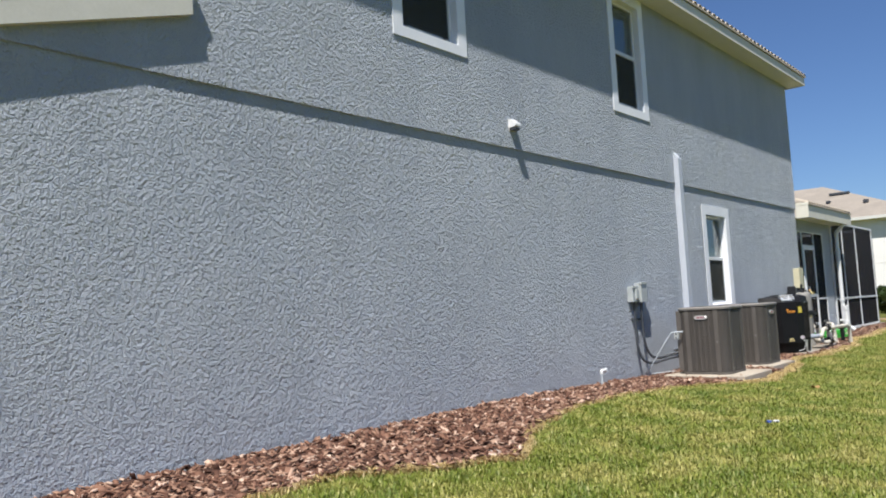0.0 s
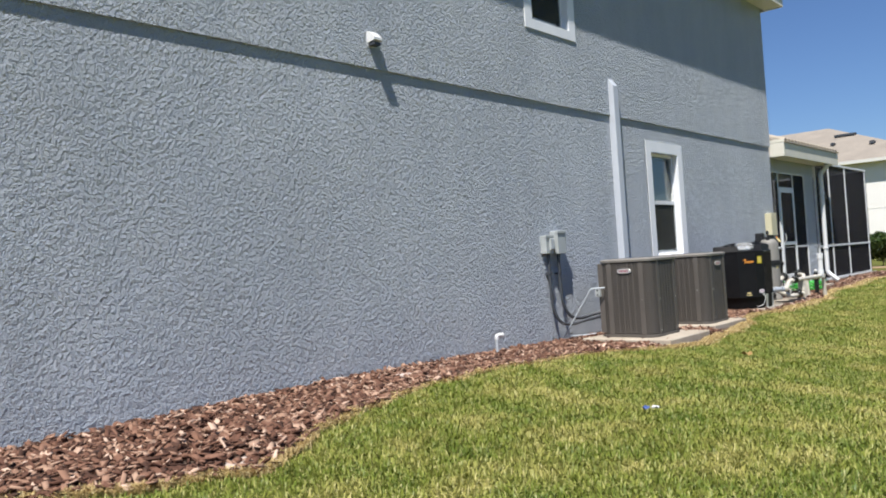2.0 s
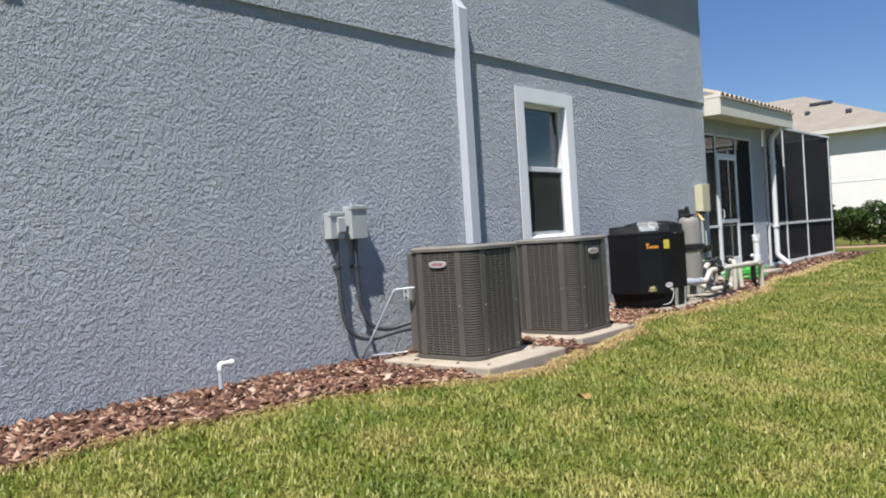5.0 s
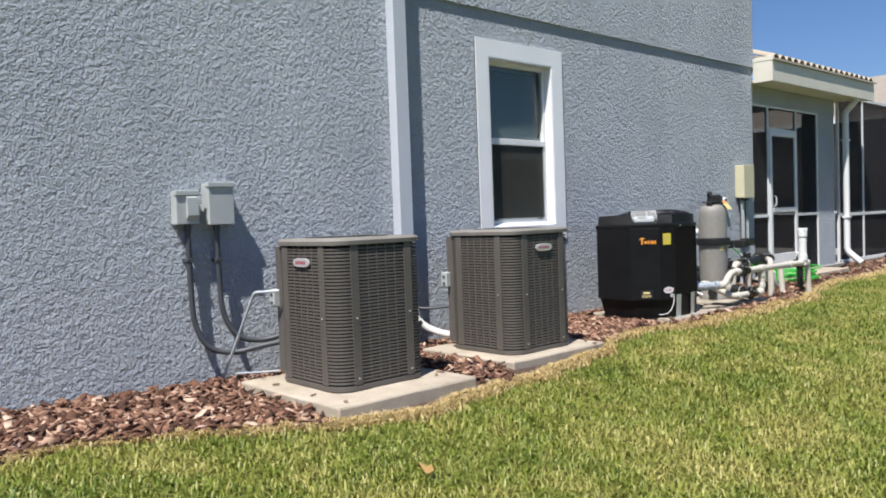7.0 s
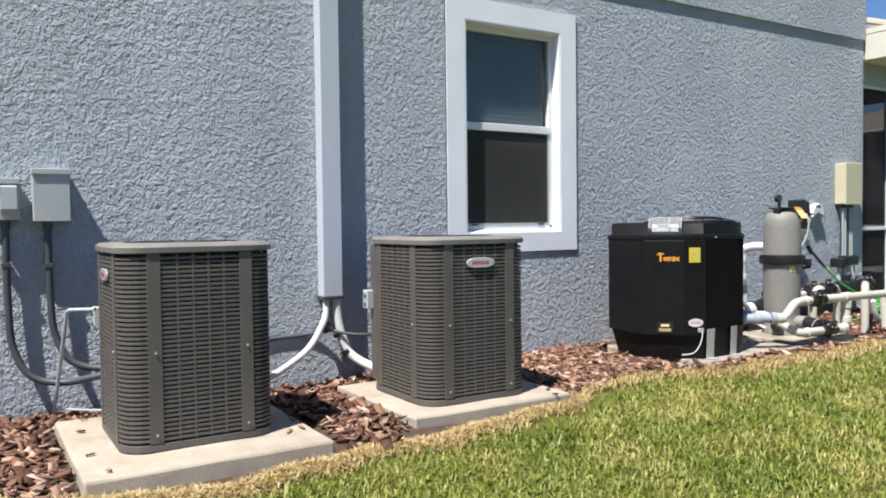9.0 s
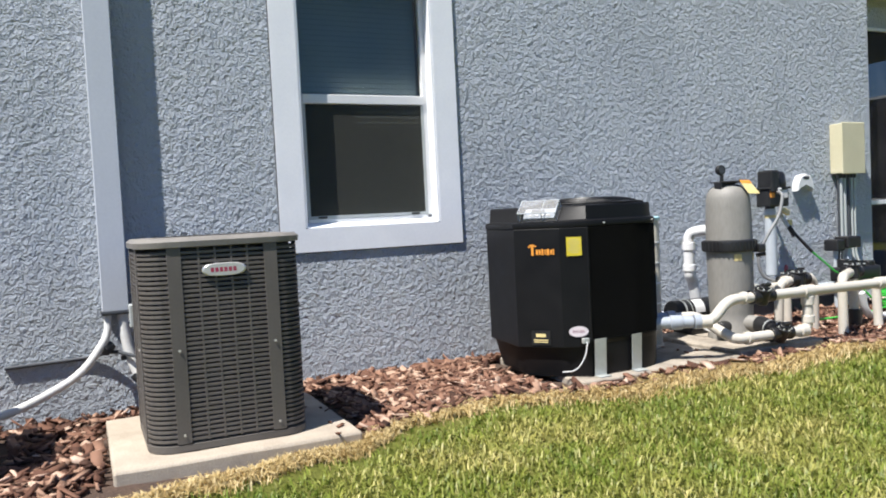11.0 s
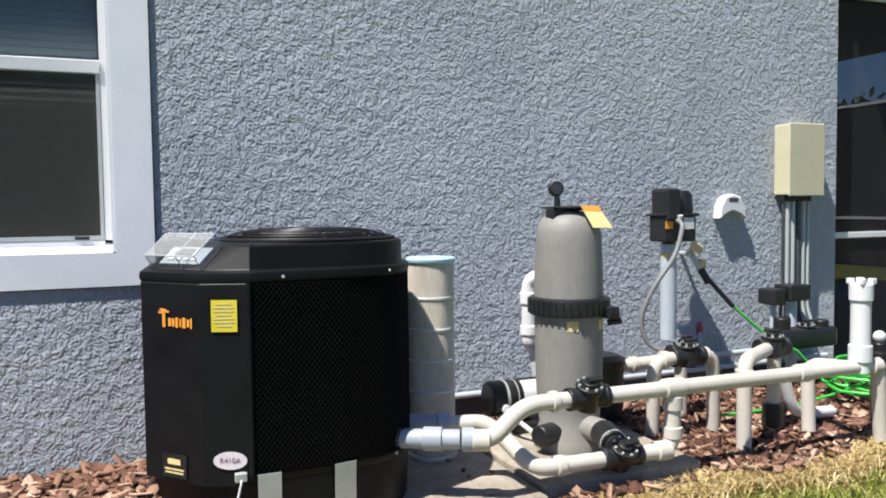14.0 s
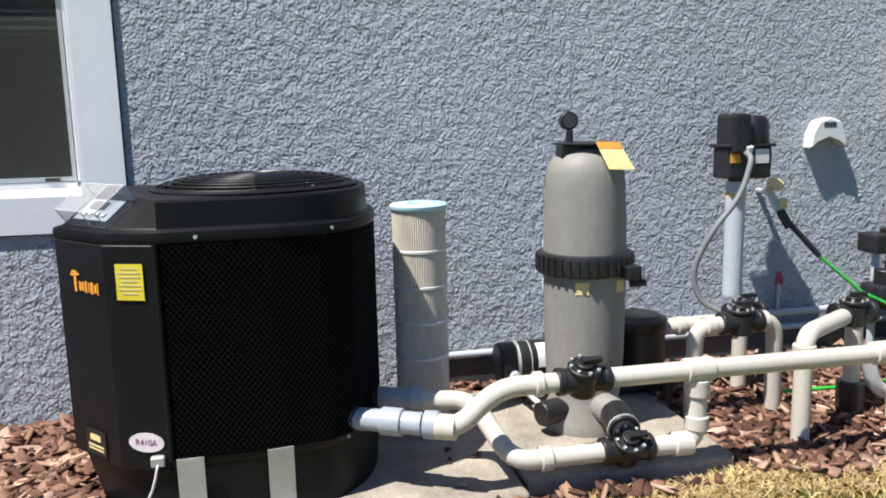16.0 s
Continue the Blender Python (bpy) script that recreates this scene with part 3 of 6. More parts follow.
for b in ((19.79, 19.86, 0.14, 2.265), (20.645, 20.715, 0.14, 2.265), (19.86, 20.645, 2.195, 2.265), (19.86, 20.645, 1.05, 1.12)):
    bm = B()
    box(bm, x - 0.02, x + 0.025, *b, 0.004)
    k.add("stile", bm, ALU)
bm = B()
box(bm, x - 0.012, x + 0.018, 19.86, 20.645, 0.14, 0.42, 0.004)
k.add("kick_panel", bm, ALU, "pale kick panel")
for p in ((19.86, 20.645, 0.42, 1.05), (19.86, 20.645, 1.12, 2.195)):
    bm = B()
    box(bm, x - 0.001, x + 0.001, *p)
    k.add("screen_panel", bm, LANAI_SCREEN, smooth=False)
bm = B()
tube(bm, [(x + 0.025, 19.90, 1.14), (x + 0.06, 19.90, 1.16), (x + 0.06, 19.90, 1.28), (x + 0.025, 19.90, 1.30)], 0.008, 0.02, 8)
k.add("door_handle", bm, VINYL, "white pull handle")

cage_y = (22.42, 23.54, 25.0, 27.05)
bars = [(y - 0.02, y + 0.02, 0.14, 2.97) for y in cage_y] + [(22.40, 27.07, 2.97, 3.02), (22.40, 27.07, 0.93, 0.98), (22.40, 27.07, 0.13, 0.17)]
framed("pool_cage", "dark insect-screened pool enclosure with white aluminium frame", "screen enclosure", bars,
       [(a + 0.02, b - 0.02, c, d) for a, b in zip(cage_y, cage_y[1:]) for c, d in ((0.17, 0.93), (0.98, 2.97))], ALU, CAGE_SCREEN)
k = Kit("pool_cage_end", (-9.0, 27.06, 0.13), "end wall of the dark screened pool enclosure", "screen enclosure", kind="structure")
for x0, x1, z0, z1 in ((-14.0, -13.96, 0.13, 2.97), (-11.0, -10.96, 0.13, 2.97), (-8.3, -8.26, 0.13, 2.97), (-14.0, -5.75, 2.97, 3.02), (-14.0, -5.75, 0.93, 0.98)):
    bm = B()
    box(bm, x0, x1, 27.04, 27.08, z0, z1, 0.003)
    k.add("bar", bm, ALU)
bm = B()
box(bm, -13.96, -5.75, 27.059, 27.061, 0.13, 2.97)
k.add("screen_panel", bm, CAGE_SCREEN, smooth=False)

# downspout beside the column
k = Kit("downspout", (WALL + 0.08, 22.31, 0.1), "white metal downspout with a kicked-out foot beside the patio column", "downspout")
bm = B()
tube(bm, [(-5.44, 22.31, 2.93), (-5.44, 22.31, 2.86), (WALL + 0.055, 22.31, 2.68), (WALL + 0.055, 22.31, 0.34), (WALL + 0.28, 22.31, 0.14)], 0.05, 0.06, 10)
k.add("pipe", bm, VINYL)
for z in (0.9, 2.2):
    bm = B()
    box(bm, WALL + 0.0, WALL + 0.112, 22.25, 22.37, z, z + 0.03, 0.003)
    k.add("strap", bm, VINYL)

# ---- line-set chase on the wall ----
k = Kit("line_chase", (WALL, 12.58, 0.62), "tall pale grey-white metal line cover with an angled cap", "line cover")
bm = B()
box(bm, WALL + 0.001, WALL + 0.10, 12.505, 12.645, 0.63, 3.52, 0.004)
k.add("cover", bm, CHASE)
bm = B()
loft(bm, [[(UPPER - 0.02, y, 3.521), (WALL + 0.10, y, 3.521), (UPPER - 0.02, y, 3.66)] for y in (12.505, 12.645)])
k.add("cap", bm, CHASE, smooth=False)
bm = B()
box(bm, WALL + 0.001, WALL + 0.108, 12.497, 12.653, 0.61, 0.632, 0.003)
k.add("foot_collar", bm, CONDUIT)

# ---- vent hood high on the wall ----
k = Kit("vent_hood", (UPPER, 7.83, 3.40), "small white plastic dryer vent hood high on the stucco", "vent")
bm = B()
loft(bm, [[(UPPER + 0.006, y, 3.345), (UPPER + 0.006, y, 3.455), (UPPER + 0.03, y, 3.455), (UPPER + 0.105, y, 3.385), (UPPER + 0.105, y, 3.36)] for y in (7.775, 7.885)])
k.add("hood", bm, VINYL, smooth=False)
# Dark block stands in for the shade inside the hood's opening.
bm = B()
box(bm, UPPER + 0.012, UPPER + 0.092, 7.783, 7.877, 3.315, 3.344, 0.003)
k.add("hood_opening", bm, CONDUIT, "dark block for the shaded opening under the hood")
bm = B()
box(bm, UPPER + 0.0005, UPPER + 0.006, 7.765, 7.895, 3.31, 3.465, 0.002)
k.add("flange", bm, VINYL)

# ---- air conditioners on their pads ----
def pad(place, x0, x1, y0, y1):
    bm = B()
    box(bm, x0, x1, y0, y1, -0.06, 0.075, 0.012)
    bmesh.ops.subdivide_edges(bm, edges=[e for e in bm.edges if e.calc_length() > 0.5], cuts=5, use_grid_fill=True)
    rnd = random.Random(int(y0 * 10))
    for v in bm.verts:
        v.co.z += rnd.uniform(-0.003, 0.003)
    ob = solid("equipment_pad", shifted(bm, place), CONCRETE, "worn pale concrete equipment pad at the lawn's edge", "concrete pad", "", True)
    ob.location = place
    tagged(ob, group="equipment pads")


pad((-4.72, 11.41, 0.0), -5.32, -4.15, 10.84, 11.95)
pad((-4.80, 13.03, 0.0), -5.32, -4.30, 12.48, 13.575)

AC_W, AC_R, AC_Z0, AC_Z1 = 0.728, 0.12, 0.03, 0.935


def air_conditioner(place, badge_turn):
    root = thing("air_conditioner", place, "grey-brown louvred outdoor air-conditioner unit on a concrete pad", "air conditioner", "air conditioners")
    a = AC_W
    # inner block whose dark colour stands for the shade between the louvres
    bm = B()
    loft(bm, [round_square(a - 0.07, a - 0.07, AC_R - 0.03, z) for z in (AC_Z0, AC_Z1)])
    part("coil", bm, AC_DARK, root, "inner core behind the louvres, shade of the gaps in its colour")
    bm = B()
    loft(bm, [round_square(a - 0.02, a - 0.02, AC_R, 0.0), round_square(a, a, AC_R, 0.006), round_square(a, a, AC_R, 0.035), round_square(a - 0.06, a - 0.06, AC_R - 0.02, 0.045)])
    part("base_pan", bm, AC_PAINT, root)
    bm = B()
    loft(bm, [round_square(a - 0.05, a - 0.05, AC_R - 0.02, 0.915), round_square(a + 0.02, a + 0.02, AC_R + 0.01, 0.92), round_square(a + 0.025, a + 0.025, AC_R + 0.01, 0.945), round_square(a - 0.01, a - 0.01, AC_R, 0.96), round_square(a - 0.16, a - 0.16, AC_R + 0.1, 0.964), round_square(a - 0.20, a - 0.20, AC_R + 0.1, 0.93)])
    lid = part("lid", bm, AC_LID_SUNLIT, root, "lid in the body's paint, sunlight on it put into the colour")
    for i in range(7):
        bm = B()
        r = 0.07 + 0.035 * i
        pts = [(r * math.cos(2 * math.pi * j / 28), r * math.sin(2 * math.pi * j / 28), 0.962) for j in range(29)]
        tube(bm, pts, 0.003, 0, 6, False)
        part("fan_guard_ring", bm, AC_DARK, lid)
    # louvres: one slat ring, repeated up the body
    outer, inner = round_square(a - 0.004, a - 0.004, AC_R, 0.0), round_square(a - 0.05, a - 0.05, AC_R - 0.02, 0.013)
    bm = B()
    rings = [outer, [(x, y, z + 0.0112) for x, y, z in outer], [(x, y, z + 0.004) for x, y, z in inner], inner]
    loft(bm, rings + [outer], cap=False)
    bmesh.ops.remove_doubles(bm, verts=bm.verts, dist=1e-6)
    louvre = mesh_of("louvre", bm, AC_PAINT, False)
    n = 40
    for i in range(n):
        piece("louvre", louvre, root, Matrix.Translation((0, 0, 0.05 + i * (0.86 / n))))
    # uprights: broad ones beside the corners, thin ribs between
    flat = a / 2 - AC_R
    bm = B()
    box(bm, -0.006, 0.0015, -0.031, 0.031, 0.04, 0.918, 0.001)
    post = mesh_of("upright", bm, AC_PAINT, True)
    bm = B()
    box(bm, -0.014, -0.0012, -0.0045, 0.0045, 0.045, 0.916)
    rib = mesh_of("rib", bm, AC_PAINT, False)
    for q in range(4):
        rot = Matrix.Rotation(q * math.pi / 2, 4, "Z")
        for s in (-1, 1):
            piece("upright", post, root, rot @ Matrix.Translation((a / 2, s * (flat - 0.03), 0)))
        for i in range(1, 5):
            y = -flat + 0.064 + (2 * flat - 0.128) * i / 5
            piece("rib", rib, root, rot @ Matrix.Translation((a / 2, y, 0)))
    # badges on the two faces that are seen
    for turn in (badge_turn,):
        m = Matrix.Rotation(radians(turn), 4, "Z") @ Matrix.Translation((a / 2 + 0.004, 0.0, 0.81))
        bm = B()
        loft(bm, [[(x, y * s, z * s) for y, z in [(0.098 * math.cos(t) * abs(math.cos(t)) ** -0.45, 0.030 * math.sin(t)) for t in [2 * math.pi * (j + 0.5) / 24 for j in range(24)]]] for x, s in ((0, 1), (0.005, 1), (0.009, 0.9))])
        bmesh.ops.transform(bm, matrix=m, verts=bm.verts)
        badge = part("badge", bm, BADGE, root, "oval silver maker's badge")
        bm = B()
        for j in range(6):
            box(bm, 0.0085, 0.0095, -0.060 + j * 0.020, -0.046 + j * 0.020, -0.010, 0.010)
        bmesh.ops.transform(bm, matrix=m, verts=bm.verts)
        part("badge_print", bm, BADGE_RED, badge, smooth=False)
    for q, s, z in ((0, -1, 0.46), (0, 1, 0.46), (3, 1, 0.46), (0, -1, 0.08), (0, 1, 0.08)):
        bm = B()
        cyl(bm, (a / 2 + 0.005, s * (flat - 0.03), z), (a / 2 + 0.010, s * (flat - 0.03), z), 0.006, seg=8)
        bmesh.ops.transform(bm, matrix=Matrix.Rotation(q * math.pi / 2, 4, "Z"), verts=bm.verts)
        part("screw", bm, BADGE, root)
    # plain service panel on the wall side, with the conduit box and the valves
    bm = B()
    box(bm, -a / 2 - 0.025, -a / 2 + 0.07, -a / 2 + 0.03, -a / 2 + 0.30, 0.05, 0.914, 0.006)
    panel = part("service_panel", bm, AC_PAINT, root, "plain unlouvred service panel")
    bm = B()
    box(bm, -a / 2 - 0.055, -a / 2 + 0.01, -a / 2 - 0.012, -a / 2 + 0.05, 0.50, 0.62, 0.006)
    part("conduit_box", bm, GREY_BOX, panel, "small grey conduit box")
    for dz in (0.53, 0.585):
        bm = B()
        cyl(bm, (-a / 2 - 0.02, -a / 2 - 0.011, dz), (-a / 2 - 0.02, -a / 2 - 0.018, dz), 0.012, seg=10)
        part("knockout", bm, CONDUIT, panel)
    bm = B()
    tube(bm, [(-a / 2 + 0.02, a / 2 - 0.10, 0.55), (-a / 2 - 0.045, a / 2 - 0.02, 0.55), (-a / 2 - 0.045, a / 2 - 0.02, 0.12), (-a / 2 + 0.02, a / 2 - 0.10, 0.10)], 0.011, 0.03, 10)
    part("service_line", bm, STEEL, root, "dull metal service line")
    return root


air_conditioner((-4.785, 11.40, 0.075), -90)
air_conditioner((-4.795, 13.0, 0.075), 0)

# refrigerant lines from the chase to the units
k = Kit("refrigerant_lines", (-5.60, 12.55, 0.10), "pale insulated refrigerant lines curving from the wall cover", "pipes")
bm = B()
tube(bm, [(-5.60, 12.53, 0.64), (-5.58, 12.53, 0.50), (-5.50, 12.38, 0.30), (-5.34, 12.05, 0.17), (-5.14, 11.74, 0.16)], 0.022, 0.15, 12)
k.add("line", bm, INSULATION)
bm = B()
tube(bm, [(-5.60, 12.61, 0.64), (-5.59, 12.62, 0.42), (-5.55, 12.68, 0.22), (-5.40, 12.78, 0.15), (-5.22, 12.80, 0.15)], 0.03, 0.12, 12)
k.add("line", bm, INSULATION)
for p, q in (((-5.595, 12.535, 0.44), (-5.565, 12.50, 0.41)), ((-5.597, 12.617, 0.37), (-5.591, 12.62, 0.345)), ((-5.56, 12.66, 0.26), (-5.545, 12.675, 0.235))):
    bm = B()
    cyl(bm, p, q, 0.034, seg=14)
    k.add("tape_band", bm, BLACK_PLASTIC)
bm = B()
tube(bm, [(-5.655, 12.0, 0.36), (-5.655, 12.42, 0.37), (-5.62, 12.55, 0.40), (-5.45, 12.68, 0.37), (-5.25, 12.80, 0.40)], 0.011, 0.1, 8)
k.add("control_cable", bm, CONDUIT, "thin grey cable")

# ---- disconnect boxes and whips on the wall ----
def disconnect(y0, y1, z0, z1, depth, label, handle):
    k = Kit("disconnect_box", (WALL, (y0 + y1) / 2, z0), label, "electric box", "disconnect boxes")
    bm = B()
    box(bm, WALL + 0.001, WALL + depth, y0, y1, z0, z1, 0.005)
    k.add("body", bm, GREY_BOX)
    bm = B()
    box(bm, WALL + depth * 0.7, WALL + depth + 0.012, y0 - 0.006, y1 + 0.006, z1 - 0.028, z1 + 0.006, 0.004)
    k.add("lid_lip", bm, GREY_BOX)
    if handle:
        bm = B()
        loft(bm, [[(WALL + depth, y, z0 + 0.03), (WALL + depth, y, z1 - 0.03), (WALL + depth + 0.025, y, z1 - 0.045), (WALL + depth + 0.03, y, z0 + 0.06)] for y in (y0 + 0.07, y1 - 0.012)])
        k.add("breaker_cover", bm, GREY_BOX, "pale grey pull-out cover", smooth=False)
    return k


disconnect(10.56, 10.72, 1.16, 1.385, 0.09, "grey metal disconnect box with a dark cover on the stucco", True)
disconnect(10.785, 10.975, 1.15, 1.44, 0.115, "larger grey metal disconnect box on the stucco", False)
for y, z, dx, bulge in ((10.65, 1.16, 0.05, 0.0), (10.86, 1.15, 0.06, 0.0)):
    k = Kit("electric_whip", (WALL + dx, y, 0.3), "dark grey flexible conduit looping from the disconnect box to the unit", "conduit", "electric whips")
    bm = B()
    low = 0.24 if y < 10.8 else 0.30
    tube(bm, [(WALL + dx, y, z), (WALL + dx, y, z - 0.35), (WALL + dx + 0.01, y + 0.01, low + 0.22), (WALL + dx + 0.05, y + 0.09, low + 0.04), (WALL + 0.16, y + 0.26, low), (WALL + 0.28, y + 0.42, low + 0.05), (-5.2, 11.42, low + 0.09)], 0.020, 0.14, 10)
    k.add("conduit", bm, CONDUIT)
    bm = B()
    cyl(bm, (WALL + dx, y, z - 0.05), (WALL + dx, y, z + 0.001), 0.024, seg=12)
    k.add("connector", bm, CONDUIT)
    bm = B()
    box(bm, WALL + 0.001, WALL + dx + 0.022, y - 0.024, y + 0.024, z - 0.26, z - 0.235, 0.002)
    k.add("strap", bm, CONDUIT)

# thin drain line from the first unit to the ground
k = Kit("drain_line", (WALL + 0.1, 10.85, 0.1), "thin white drain pipe bent down to the mulch beside the unit", "pipe")
bm = B()
tube(bm, [(WALL + 0.04, 10.865, 0.05), (-5.19, 10.905, 0.685), (-5.06, 11.02, 0.692)], 0.010, 0.025, 8)
k.add("pipe", bm, PVC_GREY)
bm = B()
tube(bm, [(WALL + 0.035, 10.86, 0.085), (-5.40, 11.02, 0.10), (-5.28, 11.12, 0.11)], 0.006, 0.03, 8)
k.add("ground_wire", bm, PVC_GREY)

# white stub pipe in the mulch
k = Kit("stub_pipe", (-5.47, 9.28, 0.1), "small white plastic drain stub with an elbow in the mulch", "pipe")
bm = B()
tube(bm, [(-5.47, 9.31, 0.05), (-5.47, 9.31, 0.27)], 0.017, 0.0, 10)
k.add("pipe", bm, PVC_GREY)
bm = B()
tube(bm, [(-5.47, 9.31, 0.235), (-5.47, 9.31, 0.28), (-5.47, 9.41, 0.277)], 0.022, 0.02, 10)
k.add("elbow", bm, VINYL, "white elbow")
bm = B()
cyl(bm, (-5.47, 9.39, 0.277), (-5.47, 9.42, 0.277), 0.027, seg=12)
k.add("end_cap", bm, VINYL)

# flat stones in the bed
def stone(place, sx, sy, turn):
    bm = B()
    rnd = random.Random(int(place[1] * 100))
    ring = [(sx * (0.85 + 0.3 * rnd.random()) * math.cos(t), sy * (0.85 + 0.3 * rnd.random()) * math.sin(t)) for t in [2 * math.pi * i / 14 for i in range(14)]]
    loft(bm, [[(x * s, y * s, z) for x, y in ring] for s, z in ((0.9, -0.03), (1.0, 0.0), (0.98, 0.025), (0.85, 0.04))])
    ob = solid("flat_stone", bm, STONE, "flat pale pinkish stone lying in the mulch", "stone", "", True)
    ob.matrix_basis = Matrix.Translation(place) @ Matrix.Rotation(turn, 4, "Z")
    tagged(ob, group="flat stones")


stone((-3.99, 5.00, 0.022), 0.10, 0.15, 0.4)
stone((-5.14, 7.50, 0.10), 0.07, 0.10, 0.2)

# scrap of litter on the lawn
k = Kit("litter", (-2.78, 7.56, float(ground_z(-2.78, 7.56))), "crumpled blue and white scrap of wrapper on the lawn", "litter")
for i, (m, c) in enumerate(((mottled("blue_wrapper", (0.02, 0.05, 0.22), (0.05, 0.10, 0.32), 0.4), "blue scrap"), (WHITE_LABEL, "white scrap"))):
    rnd = random.Random(3 + i)
    bm = B()
    bmesh.ops.create_icosphere(bm, subdivisions=2, radius=0.024)
    for v in bm.verts:
        v.co = Vector((v.co.x * 1.1, v.co.y * 1.2, v.co.z * 0.55)) * rnd.uniform(0.65, 1.25) + Vector((0.05 * i, 0.04 * i, 0.055))
    bmesh.ops.translate(bm, verts=bm.verts, vec=k.place)
    k.add("wrapper", bm, m, c, smooth=False)

# ---- pool heater ----
FOOT = [(-5.25, 14.80), (-4.82, 14.75), (-4.61, 14.93), (-4.55, 15.08), (-4.553, 15.22), (-4.557, 15.41), (-4.585, 15.562), (-4.66, 15.662), (-4.785, 15.733), (-4.94, 15.767), (-5.10, 15.767), (-5.25, 15.735)]
HC = (-4.92, 15.28)


def outline(pts, steps=4):
    """The footprint, with its curved side drawn through more points."""
    out = list(pts[:3])
    for i in range(3, len(pts) - 1):
        a, b, c, d = (Vector(pts[j]) for j in (i - 1 if i > 3 else 3, i, i + 1, min(i + 2, len(pts) - 1)))
        for j in range(steps):
            t = j / steps
            p = 0.5 * (2 * b + (c - a) * t + (2 * a - 5 * b + 4 * c - d) * t * t + (3 * b - a - 3 * c + d) * t ** 3)
            out.append((p.x, p.y))
    return out + [pts[-1]]


OUTLINE = outline(FOOT)


def foot_ring(scale, z, pts=OUTLINE, c=HC):
    return [(c[0] + (x - c[0]) * scale, c[1] + (y - c[1]) * scale, z) for x, y in pts]


def skirt_ring(front, rear, z):
    """The base draws in under the front panel more than under the curved side."""
    return [tuple(p) for p in foot_ring(front, z)[:3] + foot_ring(rear, z)[3:]]


def creased(bm, degrees=20):
    """Mark the corners of a moulded part as sharp."""
    for e in bm.edges:
        if len(e.link_faces) == 2 and e.calc_face_angle() > radians(degrees):
            e.smooth = False
    return bm


slab = B()
box(slab, -5.45, -4.47, 14.96, 16.20, -0.06, 0.092, 0.012)
ob = solid("equipment_slab", slab, STAINED_SLAB, "stained pale concrete slab under the pool heater", "concrete pad", "", True)
slab = B()
box(slab, -5.40, -4.52, 16.21, 16.98, -0.06, 0.115, 0.012)
solid("equipment_slab", slab, STAINED_SLAB, "small grey concrete slab under the pool filter", "concrete pad", "", True)

k = Kit("pool_heater", (HC[0], HC[1], 0.092), "black plastic pool heat pump with mesh side and top fan", "pool heater")
bm = B()
loft(bm, [skirt_ring(0.88, 0.975, 0.092), skirt_ring(0.885, 0.98, 0.11), skirt_ring(0.965, 0.99, 0.282), foot_ring(1.0, 0.288), foot_ring(1.003, 0.306), foot_ring(0.97, 0.310)])
k.add("skirt", creased(bm), HEATER, "black moulded base")
bm = B()
loft(bm, [foot_ring(0.97, 0.29), foot_ring(0.97, 0.98)])
k.add("coil_core", bm, HEATER_MESH, "dark coil behind the guard")
bm = B()
front = FOOT[0:4]
loft(bm, [[(x + d * 0.6, y - d * 0.6, z) for x, y in front] + [(x, y, z) for x, y in [(HC[0] + (a - HC[0]) * 0.96, HC[1] + (b - HC[1]) * 0.96) for a, b in front[::-1]]] for z, d in ((0.270, 0.0), (0.275, 0.008), (0.968, 0.008), (0.975, 0.0))])
panel = k.add("front_panel", bm, HEATER, "faceted black front panel", smooth=False)
# lid: an overhanging rim, then a second tier cut back to a slope over the control panel
def tier(scale, z, back):
    pts = foot_ring(scale, z)
    for i in (1, 2):
        x, y, _ = pts[i]
        pts[i] = (x - 0.65 * back, y + 0.76 * back, z)
    return pts


bm = B()
loft(bm, [foot_ring(0.985, 0.972), foot_ring(1.012, 0.975), foot_ring(1.018, 0.990), foot_ring(1.012, 1.006), foot_ring(0.965, 1.014)])
lid = k.add("lid", creased(bm), HEATER, "black moulded lid rim")
bm = B()
loft(bm, [tier(0.968, 1.010, 0.0), tier(0.962, 1.018, 0.008), tier(0.955, 1.092, 0.105), tier(0.947, 1.099, 0.113), tier(0.78, 1.104, 0.125)])
k.add("upper_tier", creased(bm), HEATER, "", lid)
FX, FY = HC[0] - 0.02, HC[1] + 0.09
bm = B()
lathe(bm, [(0.348, 1.098), (0.350, 1.108), (0.344, 1.113), (0.332, 1.113), (0.326, 1.109), (0.326, 1.105)], (FX, FY, 0), 48, False)
k.add("fan_ring", bm, HEATER, parent=lid)
# Flat black disc on the lid stands in for the fan well's shade.
bm = B()
lathe(bm, [(0.01, 1.106), (0.326, 1.107)], (FX, FY, 0), 40)
k.add("fan_well", bm, HEATER_MESH, "flat black disc for the shaded fan well", lid)


def guard_z(r):
    return 1.146 - 0.034 * (r / 0.335) ** 4


for i in range(11):
    bm = B()
    r = 0.055 + i * 0.0275
    tube(bm, [(FX + r * math.cos(2 * math.pi * j / 40), FY + r * math.sin(2 * math.pi * j / 40), guard_z(r)) for j in range(41)], 0.0027, 0, 6, False)
    k.add("guard_ring", bm, BLACK_PLASTIC, parent=lid)
for i in range(10):
    bm = B()
    t = 2 * math.pi * i / 10
    tube(bm, [(FX + r * math.cos(t), FY + r * math.sin(t), guard_z(r) - 0.005) for r in (0.05, 0.12, 0.20, 0.27, 0.336)], 0.0042, 0, 6)
    k.add("guard_spoke", bm, BLACK_PLASTIC, parent=lid)
bm = B()
